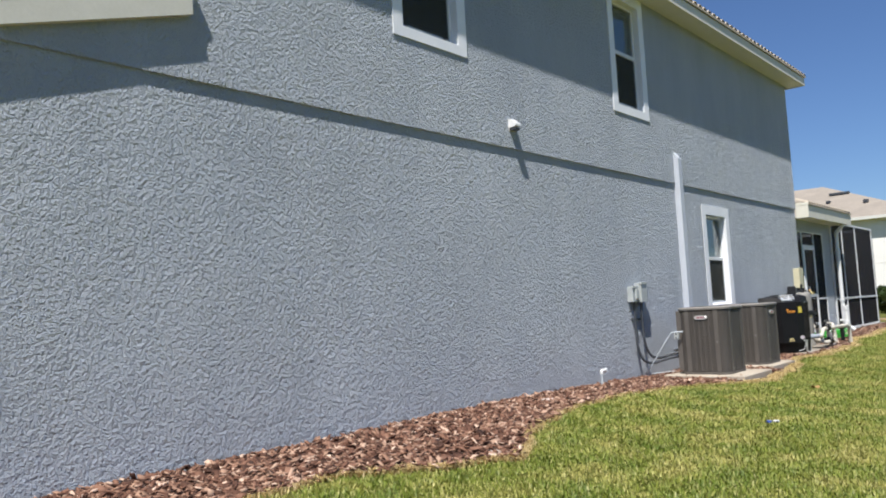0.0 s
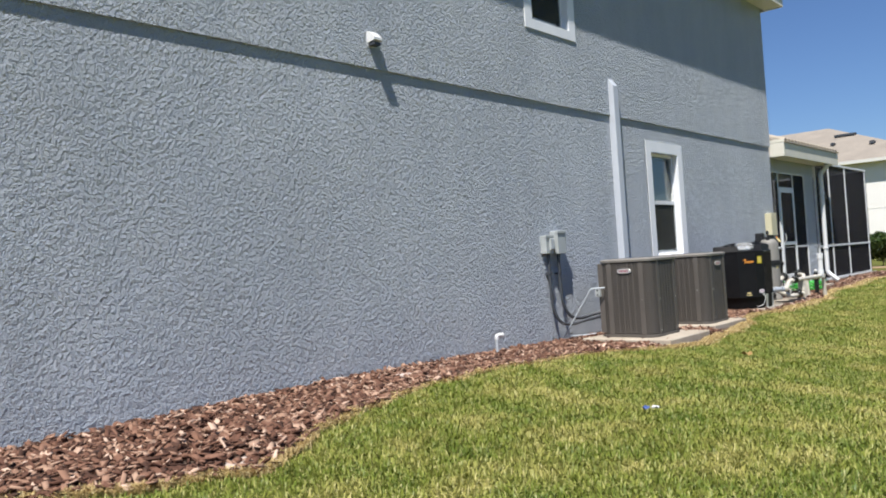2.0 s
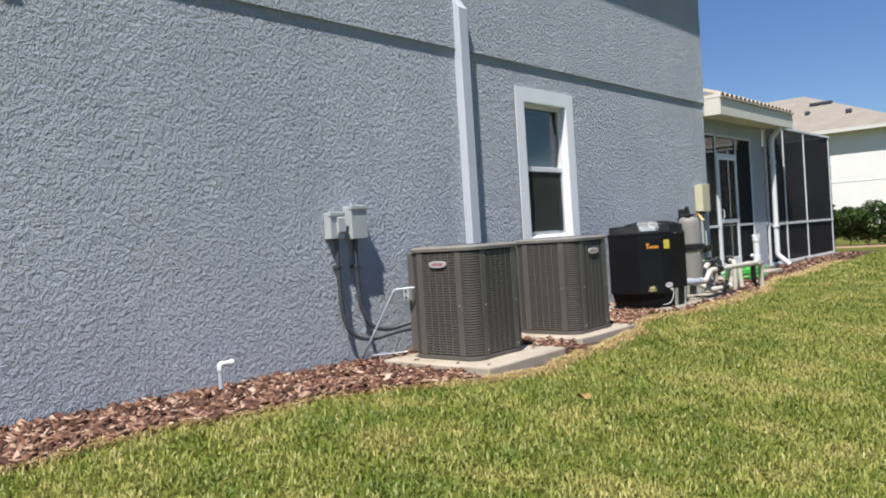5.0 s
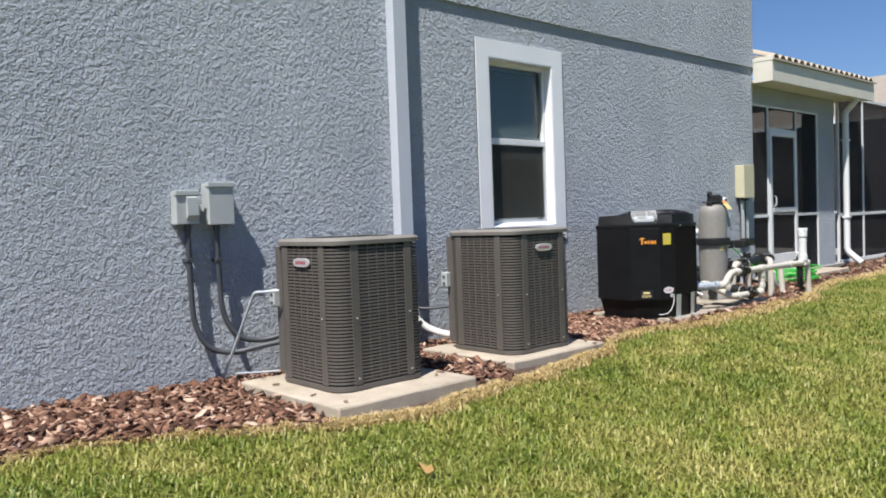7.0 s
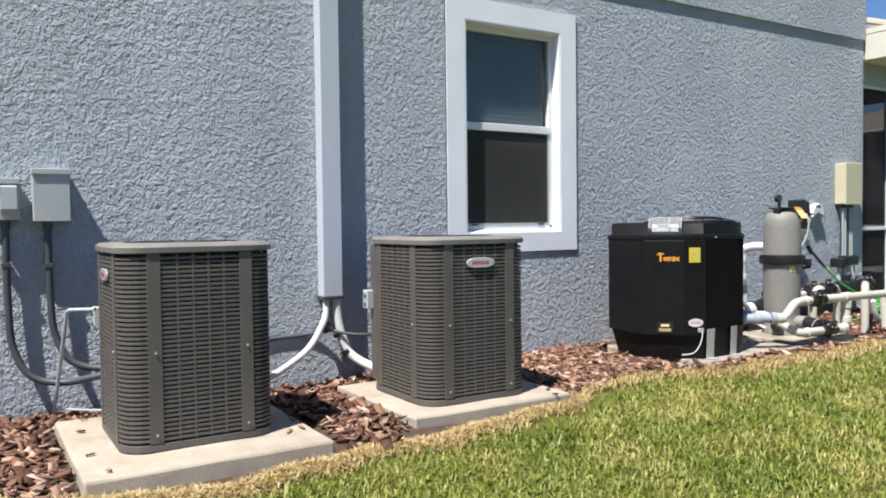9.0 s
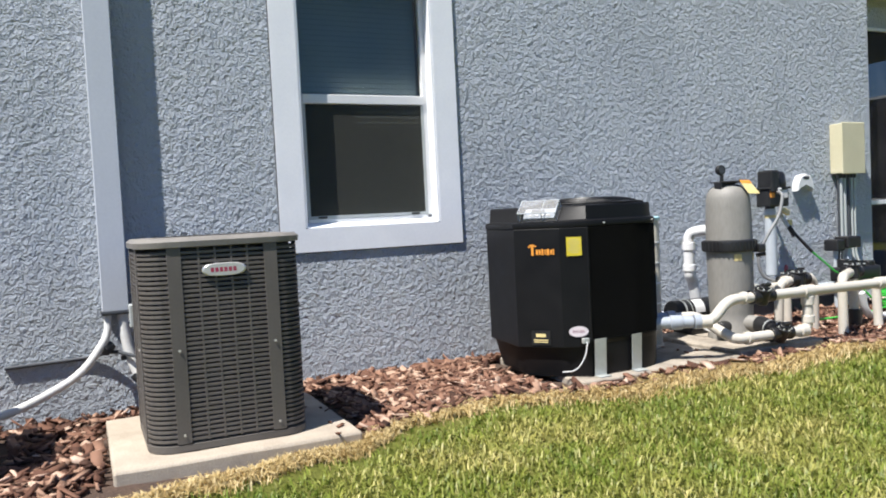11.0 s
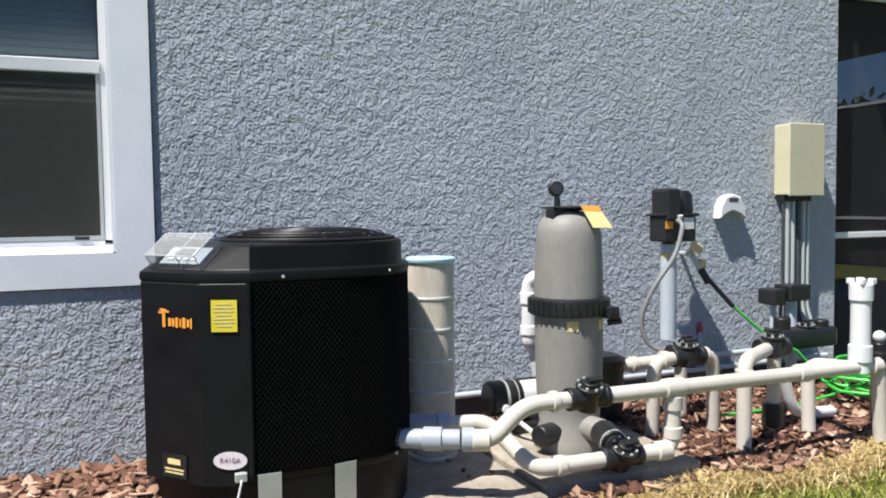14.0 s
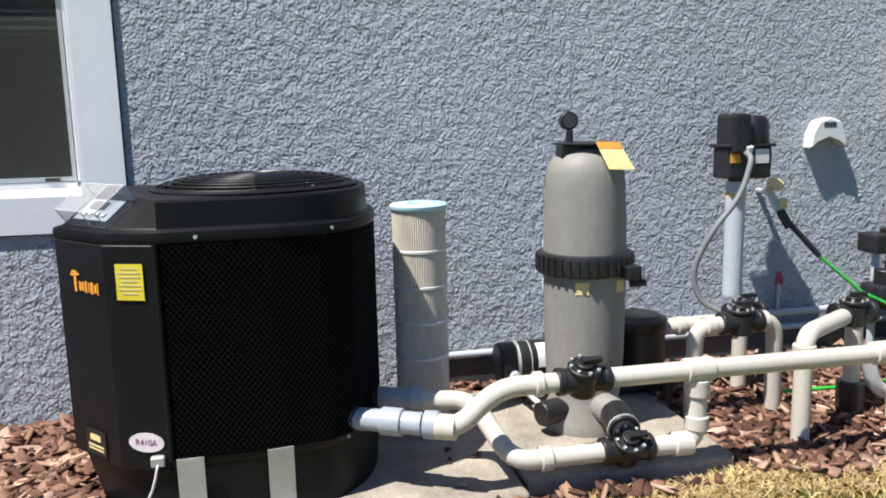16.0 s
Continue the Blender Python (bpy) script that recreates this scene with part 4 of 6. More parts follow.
lathe(bm, [(0.01, 1.149), (0.052, 1.148), (0.058, 1.142), (0.05, 1.137)], (FX, FY, 0), 20)
k.add("guard_hub", bm, BLACK_PLASTIC, parent=lid)

# diamond guard over the curved side: crossing wires along the outline
curve_pts = [Vector((x, y, 0)) for x, y in FOOT[3:11]]
lens = [0.0]
for a, b in zip(curve_pts, curve_pts[1:]):
    lens.append(lens[-1] + (b - a).length)


def on_curve(s, z):
    s = min(max(s, 0.0), lens[-1])
    for i in range(len(lens) - 1):
        if s <= lens[i + 1] or i == len(lens) - 2:
            p = curve_pts[i].lerp(curve_pts[i + 1], (s - lens[i]) / (lens[i + 1] - lens[i]))
            d = Vector((p.x - HC[0], p.y - HC[1], 0)).normalized() * 0.004
            return Vector((p.x + d.x, p.y + d.y, z))


height, pitch, zlow = 0.660, 0.0182, 0.310
for sgn in (1, -1):
    u = -height
    while u < lens[-1] + height:
        pts = []
        for j in range(27):
            z = height * j / 26
            s = u + z * 0.8 if sgn > 0 else u - z * 0.8
            if 0 <= s <= lens[-1]:
                pts.append(on_curve(s, zlow + z))
        if len(pts) > 1:
            bm = B()
            tube(bm, pts, 0.0019, 0, 4, False)
            k.add("guard_wire", bm, GUARD_WIRE, smooth=False)
        u += pitch
for s in (0.002, lens[-1] * 0.995):
    bm = B()
    p0, p1 = on_curve(s, 0.305), on_curve(s, 0.974)
    tube(bm, [p0, p1], 0.008, 0, 8)
    k.add("guard_edge", bm, HEATER)
for s, z in ((0.12, 0.990), (0.52, 0.990), (0.55, 0.297), (0.85, 0.297)):
    p = on_curve(s, z)
    d = Vector((p.x - HC[0], p.y - HC[1], 0)).normalized()
    bm = B()
    cyl(bm, p + d * 0.004, p + d * 0.012, 0.006, seg=8)
    k.add("screw", bm, STEEL)


def on_face(a, b, u, z, w, h, t=0.002, out=0.012):
    """A thin plate on the upright face between the footprint corners a and b."""
    a, b = Vector((*FOOT[a], 0)), Vector((*FOOT[b], 0))
    d = (b - a).normalized()
    n = Vector((d.y, -d.x, 0))
    c = a.lerp(b, u) + n * out
    bm = B()
    loft(bm, [[c + n * o + d * sx * w / 2 + Vector((0, 0, z + sz * h / 2)) for sx, sz in ((-1, -1), (1, -1), (1, 1), (-1, 1))] for o in (0, t)])
    return bm, c, d, n


bm, c, d, n = on_face(2, 3, 0.50, 0.862, 0.088, 0.108, out=0.010)
k.add("warning_label", bm, YELLOW, "yellow warning label", panel, False)
bm = B()
for i in range(7):
    q = on_face(2, 3, 0.50, 0.902 - i * 0.0125, 0.07 if i % 3 else 0.05, 0.003, 0.0008, 0.0125)[0]
    me = bpy.data.meshes.new("tmp")
    q.to_mesh(me)
    q.free()
    bm.from_mesh(me)
    bpy.data.meshes.remove(me)
k.add("label_print", bm, TAN_BOX, "", panel, False)
# maker's mark: a small orange palm and a row of bars
bm = B()
for i, (u, w, h) in enumerate(((0.34, 0.014, 0.05), (0.44, 0.014, 0.028), (0.50, 0.012, 0.028), (0.56, 0.012, 0.036), (0.62, 0.008, 0.028), (0.68, 0.016, 0.036), (0.75, 0.012, 0.026), (0.80, 0.007, 0.036))):
    q = on_face(1, 2, u + 0.07, 0.835 + (0.006 if i == 0 else 0.0), w, h, 0.0015, 0.010)[0]
    me = bpy.data.meshes.new("tmp")
    q.to_mesh(me)
    q.free()
    bm.from_mesh(me)
    bpy.data.meshes.remove(me)
for u, z, w in ((0.37, 0.867, 0.03), (0.44, 0.871, 0.035), (0.40, 0.877, 0.03)):
    q = on_face(1, 2, u, z, w, 0.007, 0.0015, 0.010)[0]
    me = bpy.data.meshes.new("tmp")
    q.to_mesh(me)
    q.free()
    bm.from_mesh(me)
    bpy.data.meshes.remove(me)
k.add("maker_mark", bm, ORANGE, "orange palm-shaped maker's mark", panel, False)
bm, c, d, n = on_face(1, 2, 0.52, 0.33, 0.115, 0.085, out=0.010)
k.add("rating_label", bm, BLACK_PLASTIC, "black label with gold print", panel, False)
bm = B()
for z, w, h in ((0.345, 0.06, 0.02), (0.318, 0.09, 0.006), (0.306, 0.085, 0.006)):
    q = on_face(1, 2, 0.52, z, w, h, 0.001, 0.0125)[0]
    me = bpy.data.meshes.new("tmp")
    q.to_mesh(me)
    q.free()
    bm.from_mesh(me)
    bpy.data.meshes.remove(me)
k.add("label_print", bm, FADED_YELLOW, "", panel, False)
# oval refrigerant label
a, b = Vector((*FOOT[2], 0)), Vector((*FOOT[3], 0))
d = (b - a).normalized()
n = Vector((d.y, -d.x, 0))
c = a.lerp(b, 0.55) + n * 0.010 + Vector((0, 0, 0.365))
bm = B()
loft(bm, [[c + n * o + d * 0.058 * math.cos(t) + Vector((0, 0, 0.031 * math.sin(t))) for t in [2 * math.pi * i / 28 for i in range(28)]] for o in (0, 0.002)])
k.add("refrigerant_label", bm, PALE_LABEL, "oval pale pink label", panel, False)
font = bpy.data.curves.new("label_text", "FONT")
font.body, font.size, font.align_x, font.align_y, font.extrude = "R410A", 0.026, "CENTER", "CENTER", 0.0006
tmp = new("tmp_text", font)
text_mesh = bpy.data.meshes.new_from_object(tmp)
bpy.data.objects.remove(tmp)
text_mesh.materials.append(PINK_PRINT)
rotm = Matrix((d, Vector((0, 0, 1)), n)).transposed().to_4x4()
piece("label_text", text_mesh, panel, Matrix.Translation(c + n * 0.0027 - k.place) @ rotm)

# clear weather cover over the sloping control panel
lo1, lo2, hi1, hi2 = (Vector(p) for p in (tier(0.962, 1.018, 0.008)[1], tier(0.962, 1.018, 0.008)[2], tier(0.955, 1.092, 0.105)[1], tier(0.955, 1.092, 0.105)[2]))
along = (lo2 - lo1).normalized()
up_slope = ((hi1 + hi2) / 2 - (lo1 + lo2) / 2).normalized()
slope_out = along.cross(up_slope).normalized()
if slope_out.z < 0:
    slope_out = -slope_out
slope_mid = (lo1 + lo2 + hi1 + hi2) / 4


def on_slope(u, v, w):
    return slope_mid + along * u + up_slope * v + slope_out * w


def slope_block(bm, u0, u1, v0, v1, w0, w1):
    return loft(bm, [[on_slope(u, v, w) for u, v in ((u0, v0), (u1, v0), (u1, v1), (u0, v1))] for w in (w0, w1)])


bm = B()
slope_block(bm, -0.095, 0.095, -0.045, 0.045, -0.004, 0.008)
k.add("control_panel", bm, UNION_GREY, "grey control panel under the clear cover", lid, False)
bm = B()
slope_block(bm, -0.055, 0.025, 0.0, 0.032, 0.009, 0.013)
k.add("display", bm, CONDUIT, "dark display", lid, False)
for i in range(4):
    bm = B()
    slope_block(bm, -0.06 + i * 0.035, -0.04 + i * 0.035, -0.030, -0.016, 0.009, 0.013)
    k.add("button", bm, WHITE_LABEL, "", lid, False)
bm = B()
cu, cv, cw = 0.115, 0.062, 0.058
for u0, u1, v0, v1, w0, w1 in ((-cu, cu, -cv, cv, cw, cw + 0.002), (-cu, cu, -cv - 0.002, -cv, 0.0, cw), (-cu, cu, cv, cv + 0.002, 0.0, cw), (-cu - 0.002, -cu, -cv, cv, 0.0, cw), (cu, cu + 0.002, -cv, cv, 0.0, cw)):
    slope_block(bm, u0, u1, v0, v1, w0, w1)
cover = k.add("clear_cover", bm, CLEAR, "clear plastic weather cover", lid, False)
cover.visible_shadow = False
# Pale tubes draw the bright glint along the clear plastic's edges.
bm = B()
for sv in (-1, 1):
    tube(bm, [on_slope(-cu, sv * cv, cw), on_slope(cu, sv * cv, cw)], 0.0022, 0, 6)
for su in (-1, 0.25, 1):
    tube(bm, [on_slope(su * cu, -cv, 0.0), on_slope(su * cu, -cv, cw), on_slope(su * cu, cv, cw), on_slope(su * cu, cv, 0.0)], 0.0022, 0, 6)
k.add("cover_edge", bm, PVC_GREY, "pale tubes for the bright edges of the clear cover", lid)
# tie-down brackets and the small wire
for y in (15.135, 15.405):
    bm = B()
    loft(bm, [[(-4.545 + o, y + s * 0.040, 0.10), (-4.535 + o, y + s * 0.040, 0.314), (-4.531 + o, y + s * 0.040, 0.314), (-4.541 + o, y + s * 0.040, 0.10)] for s, o in ((-1, 0.0), (1, -0.012 if y > 15.3 else 0.0))])
    box(bm, -4.55, -4.49, y - 0.040, y + 0.040, 0.094, 0.099)
    k.add("tie_down", bm, STEEL, "galvanised tie-down strap", smooth=False)
bm = B()
tube(bm, [(-4.555, 15.04, 0.305), (-4.53, 15.04, 0.30), (-4.525, 15.02, 0.22), (-4.55, 14.97, 0.14), (-4.62, 14.92, 0.13)], 0.004, 0.05, 8)
k.add("cord", bm, WHITE_LABEL, "thin white cord")
bm = B()
box(bm, -4.56, -4.535, 15.02, 15.06, 0.295, 0.325, 0.003)
k.add("junction", bm, STEEL)

# ---- cartridge standing beside the heater ----
cx, cy = -5.13, 15.97
k = Kit("filter_cartridge", (cx, cy, 0.11), "used pleated filter cartridge with pale blue end caps", "filter cartridge")
bm = B()
n = 150
loft(bm, [[(cx + (0.104 if i % 2 else 0.0995) * math.cos(2 * math.pi * i / n), cy + (0.104 if i % 2 else 0.0995) * math.sin(2 * math.pi * i / n), z) for i in range(n)] for z in (0.12, 0.98)])
k.add("pleats", bm, PLEAT, smooth=False)
for z in (0.092, 0.975):
    bm = B()
    lathe(bm, [(0.045, z), (0.108, z), (0.112, z + 0.006), (0.112, z + 0.018), (0.105, z + 0.024), (0.05, z + 0.024), (0.045, z + 0.012)], (cx, cy, 0), 36, False)
    k.add("end_cap", bm, PALE_BLUE if z > 0.5 else PLEAT, "pale blue end cap" if z > 0.5 else "lower end cap in the pleat cloth's colour")
for z in (0.26, 0.40, 0.54, 0.68, 0.82):
    bm = B()
    lathe(bm, [(0.103, z - 0.006), (0.107, z - 0.004), (0.107, z + 0.004), (0.103, z + 0.006)], (cx, cy, 0), 36, False)
    k.add("band", bm, WHITE_LABEL, "white band")

# ---- filter tank ----
cx, cy = -4.95, 16.58
k = Kit("pool_filter", (cx, cy, 0.115), "tall grey pool filter tank with black clamp ring and gauge", "pool filter")
bm = B()
lathe(bm, [(0.165, 0.115), (0.165, 0.16), (0.135, 0.22), (0.145, 0.30), (0.152, 0.42), (0.158, 0.74)], (cx, cy, 0), 40)
k.add("tank", bm, FILTER_GREY, "grey lower tank")
bm = B()
lathe(bm, [(0.158, 0.79), (0.156, 0.92), (0.151, 1.05), (0.147, 1.10), (0.138, 1.135), (0.120, 1.165), (0.090, 1.187), (0.05, 1.199), (0.02, 1.204)], (cx, cy, 0), 40)
k.add("dome", bm, FILTER_GREY, "grey domed upper half")
bm = B()
lathe(bm, [(0.158, 0.725), (0.178, 0.728), (0.182, 0.745), (0.182, 0.79), (0.178, 0.806), (0.156, 0.81)], (cx, cy, 0), 44, False)
ring = k.add("clamp_ring", bm, BLACK_PLASTIC, "black ribbed clamp ring")
bm = B()
box(bm, 0.178, 0.188, -0.007, 0.007, 0.735, 0.80, 0.002)
fin = mesh_of("clamp_rib", shifted(bm, (0, 0, 0.115)), BLACK_PLASTIC, False)
for i in range(36):
    piece("clamp_rib", fin, ring, Matrix.Rotation(2 * math.pi * i / 36, 4, "Z"))
bm = B()
box(bm, cx + 0.10, cx + 0.19, cy + 0.09, cy + 0.15, 0.715, 0.77, 0.008)
cyl(bm, (cx + 0.12, cy + 0.13, 0.69), (cx + 0.15, cy + 0.185, 0.70), 0.014, seg=12)
k.add("clamp_handle", bm, BLACK_PLASTIC)
bm = B()
lathe(bm, [(0.03, 1.196), (0.122, 1.211), (0.127, 1.215), (0.122, 1.219), (0.03, 1.222)], (cx, cy, 0), 6)
box(bm, cx - 0.01, cx + 0.055, cy - 0.115, cy - 0.035, 1.162, 1.212, 0.006)
k.add("bleed_plate", bm, BLACK_PLASTIC)
bm = B()
cyl(bm, (cx + 0.02, cy - 0.07, 1.164), (cx + 0.02, cy - 0.07, 1.264), 0.014, seg=10)
cyl(bm, (cx - 0.005, cy - 0.07, 1.299), (cx + 0.025, cy - 0.072, 1.299), 0.035, seg=24, bevel=0.004)
gauge = k.add("pressure_gauge", bm, BLACK_PLASTIC, "black pressure gauge")
bm = B()
cyl(bm, (cx + 0.025, cy - 0.072, 1.299), (cx + 0.027, cy - 0.072, 1.299), 0.026, seg=20)
k.add("gauge_face", bm, CONDUIT, "", gauge)
bm = B()
cyl(bm, (cx + 0.02, cy + 0.05, 1.204), (cx + 0.02, cy + 0.05, 1.213), 0.012, 0.016, seg=8)
k.add("bleed_screw", bm, BLACK_PLASTIC)
bm = B()
loft(bm, [[(cx + 0.118 + o, cy - 0.010, 1.222), (cx + 0.122 + o, cy + 0.080, 1.218), (cx + 0.182 + o, cy + 0.115, 1.122), (cx + 0.172 + o, cy + 0.020, 1.125)] for o in (0, 0.002)])
tag = k.add("warning_tag", bm, FADED_YELLOW, "faded yellow and orange warning tag", smooth=False)
bm = B()
loft(bm, [[(cx + 0.118 + o, cy - 0.010, 1.223), (cx + 0.122 + o, cy + 0.080, 1.219), (cx + 0.136 + o, cy + 0.088, 1.196), (cx + 0.131 + o, cy - 0.003, 1.200)] for o in (0.0025, 0.004)])
k.add("tag_header", bm, ORANGE, "", tag, False)
for t in (-25, 35, 150):
    a = radians(t)
    bm = B()
    loft(bm, [[(cx + r * math.cos(a + s), cy + r * math.sin(a + s), z) for s, z in ((-0.16, 0.665), (0.16, 0.665), (0.16, 0.71), (-0.16, 0.71))] for r in (0.1572, 0.1595)])
    k.add("caution_label", bm, FADED_YELLOW, "small yellow caution label", smooth=False)
bm = B()
cyl(bm, (cx + 0.05, cy - 0.10, 0.20), (cx + 0.09, cy - 0.21, 0.20), 0.048, seg=16, bevel=0.006)
k.add("drain_cap", bm, BLACK_PLASTIC)
bm = B()
cyl(bm, (cx + 0.10, cy + 0.02, 0.225), (cx + 0.22, cy + 0.04, 0.225), 0.055, seg=18, bevel=0.006)
k.add("outlet", bm, FILTER_GREY)

# ---- pump behind the filter ----
k = Kit("pool_pump", (-5.28, 16.65, 0.12), "black pool pump motor lying behind the filter tank", "pool pump")
bm = B()
cyl(bm, (-5.28, 16.32, 0.28), (-5.28, 16.72, 0.28), 0.086, seg=26, bevel=0.012)
k.add("motor", bm, BLACK_PLASTIC)
bm = B()
cyl(bm, (-5.28, 16.39, 0.28), (-5.28, 16.405, 0.28), 0.089, seg=26)
cyl(bm, (-5.28, 16.45, 0.28), (-5.28, 16.455, 0.28), 0.089, seg=26)
k.add("motor_band", bm, STEEL)
bm = B()
loft(bm, [[(-5.28 + r * math.cos(t), y, 0.28 + r * math.sin(t)) for t in [radians(-5 + 15 * i) for i in range(6)]] + [(-5.28 + (r - 0.002) * math.cos(t), y, 0.28 + (r - 0.002) * math.sin(t)) for t in [radians(-5 + 15 * i) for i in range(5, -1, -1)]] for y, r in ((16.48, 0.0885), (16.57, 0.0885))])
k.add("motor_label", bm, WHITE_LABEL, "white motor label")
bm = B()
cyl(bm, (-5.28, 16.72, 0.27), (-5.28, 16.84, 0.27), 0.10, 0.13, seg=26)
lathe(bm, [(0.10, 0.12), (0.12, 0.18), (0.12, 0.38), (0.13, 0.40), (0.13, 0.43), (0.09, 0.45)], (-5.28, 16.97, 0), 26)
k.add("volute_and_pot", bm, BLACK_PLASTIC, "black strainer pot")
bm = B()
box(bm, -5.38, -5.18, 16.42, 16.95, 0.115, 0.165, 0.01)
cyl(bm, (-5.28, 16.5, 0.15), (-5.28, 16.5, 0.2), 0.05, seg=12)
k.add("base", bm, BLACK_PLASTIC)
bm = B()
tube(bm, [(-5.20, 16.37, 0.25), (-5.12, 16.36, 0.24), (-5.05, 16.42, 0.18), (-4.98, 16.45, 0.15)], 0.012, 0.04, 8)
cyl(bm, (-5.20, 16.37, 0.25), (-5.15, 16.365, 0.25), 0.022, seg=10)
k.add("cord", bm, WHITE_LABEL)

# ---- white plumbing ----
R = 0.0335


def collar(bm, a, b, r=0.046):
    return cyl(bm, a, b, r, seg=18, bevel=0.004)


def pipe_run(label, runs, collars, base, name="pool_pipe", mat=None, r=R, fil=0.075):
    k = Kit(name, base, label, "pool pipe", "pool plumbing")
    for pts in runs:
        bm = B()
        tube(bm, pts, r, fil, 16)
        k.add("pipe", bm, mat or PVC)
    for a, b in collars:
        bm = B()
        collar(bm, a, b, r + 0.0085)
        k.add("coupling", bm, mat or PVC)
    return k


X0 = -4.50
pipe_run("long cream-white PVC pipe along the pool equipment",
         [[(-4.548, 15.87, 0.332), (X0, 15.965, 0.335), (X0, 16.10, 0.455), (X0, 17.92, 0.445)], [(X0, 17.90, 0.445), (X0, 18.02, 0.44), (X0 + 0.005, 18.04, 0.07)]],
         [((X0, 16.76, 0.452), (X0, 16.86, 0.452)), ((X0, 17.50, 0.448), (X0, 17.57, 0.448)), ((X0 - 0.03, 15.90, 0.335), (X0, 15.96, 0.335)), ((X0, 17.96, 0.44), (X0, 18.02, 0.44)), ((X0, 16.22, 0.455), (X0, 16.25, 0.455))], (X0, 17.0, 0.09))
pipe_run("cream-white PVC return loop low on the slab",
         [[(-4.785, 15.90, 0.332), (-4.74, 16.04, 0.335), (-4.70, 16.09, 0.30), (X0, 16.15, 0.195), (X0, 16.32, 0.195), (X0, 16.81, 0.19), (X0, 16.81, 0.45)]],
         [((X0, 16.24, 0.195), (X0, 16.28, 0.195)), ((X0, 16.72, 0.192), (X0, 16.79, 0.19)), ((X0, 16.81, 0.24), (X0, 16.81, 0.29)), ((X0, 16.81, 0.36), (X0, 16.81, 0.42))], (X0, 16.5, 0.115))
pipe_run("grey PVC unions joining the heater to the pool pipes",
         [[(-4.70, 15.60, 0.335), (-4.60, 15.78, 0.335), (-4.56, 15.86, 0.335)], [(-4.90, 15.68, 0.335), (-4.82, 15.82, 0.335), (-4.79, 15.90, 0.335)]],
         [((-4.625, 15.735, 0.335), (-4.59, 15.80, 0.335)), ((-4.555, 15.865, 0.335), (-4.535, 15.91, 0.335)), ((-4.80, 15.86, 0.335), (-4.785, 15.91, 0.335))], (-4.7, 15.75, 0.1), "heater_union", UNION_GREY, 0.038, 0.05)
pipe_run("cream-white PVC arch standing in the mulch",
         [[(-4.98, 17.07, 0.08), (-4.95, 17.06, 0.465), (-4.95, 17.42, 0.47), (-4.97, 17.44, 0.08)]],
         [((-4.95, 17.10, 0.465), (-4.95, 17.14, 0.465)), ((-4.95, 17.34, 0.468), (-4.95, 17.38, 0.468))], (-4.96, 17.25, 0.1))
pipe_run("cream-white PVC elbow standing in the mulch",
         [[(-4.63, 17.32, 0.07), (-4.63, 17.32, 0.50), (-4.80, 17.62, 0.50)]], [((-4.63, 17.32, 0.42), (-4.63, 17.32, 0.46))], (-4.63, 17.32, 0.1))
pipe_run("cream-white PVC pipe from the pump to a valve",
         [[(-5.28, 17.02, 0.37), (-5.26, 17.40, 0.39), (-5.22, 17.46, 0.39)], [(-5.22, 17.44, 0.08), (-5.22, 17.44, 0.40)], [(-4.83, 17.70, 0.09), (-4.83, 17.70, 0.46)], [(-4.72, 17.82, 0.09), (-4.75, 17.84, 0.42), (-4.52, 17.86, 0.44)]],
         [((-5.27, 17.15, 0.378), (-5.27, 17.19, 0.38))], (-5.2, 17.3, 0.1))
pipe_run("white PVC riser with an elbow behind the filter", [[(-5.42, 16.70, 0.30), (-5.42, 16.66, 0.50), (-5.40, 16.62, 0.52), (-5.40, 16.62, 0.85), (-5.30, 16.68, 0.87), (-5.05, 16.68, 0.87)]], [((-5.40, 16.62, 0.72), (-5.40, 16.62, 0.78)), ((-5.40, 16.62, 0.56), (-5.40, 16.62, 0.61))], (-5.4, 16.6, 0.12), mat=VINYL, r=0.040)
# capped standpipe
k = pipe_run("white PVC standpipe with a castellated cleanout cap", [[(X0, 17.90, 0.42), (X0, 17.90, 0.80)]], [((X0, 17.90, 0.47), (X0, 17.90, 0.55)), ((X0, 17.90, 0.76), (X0, 17.90, 0.84))], (X0, 17.9, 0.42), mat=VINYL, r=0.045)
for i in range(4):
    bm = B()
    t = math.pi / 4 + i * math.pi / 2
    box(bm, X0 + 0.045 * math.cos(t) - 0.014, X0 + 0.045 * math.cos(t) + 0.014, 17.90 + 0.045 * math.sin(t) - 0.014, 17.90 + 0.045 * math.sin(t) + 0.014, 0.839, 0.865, 0.003)
    k.add("cap_lug", bm, VINYL)


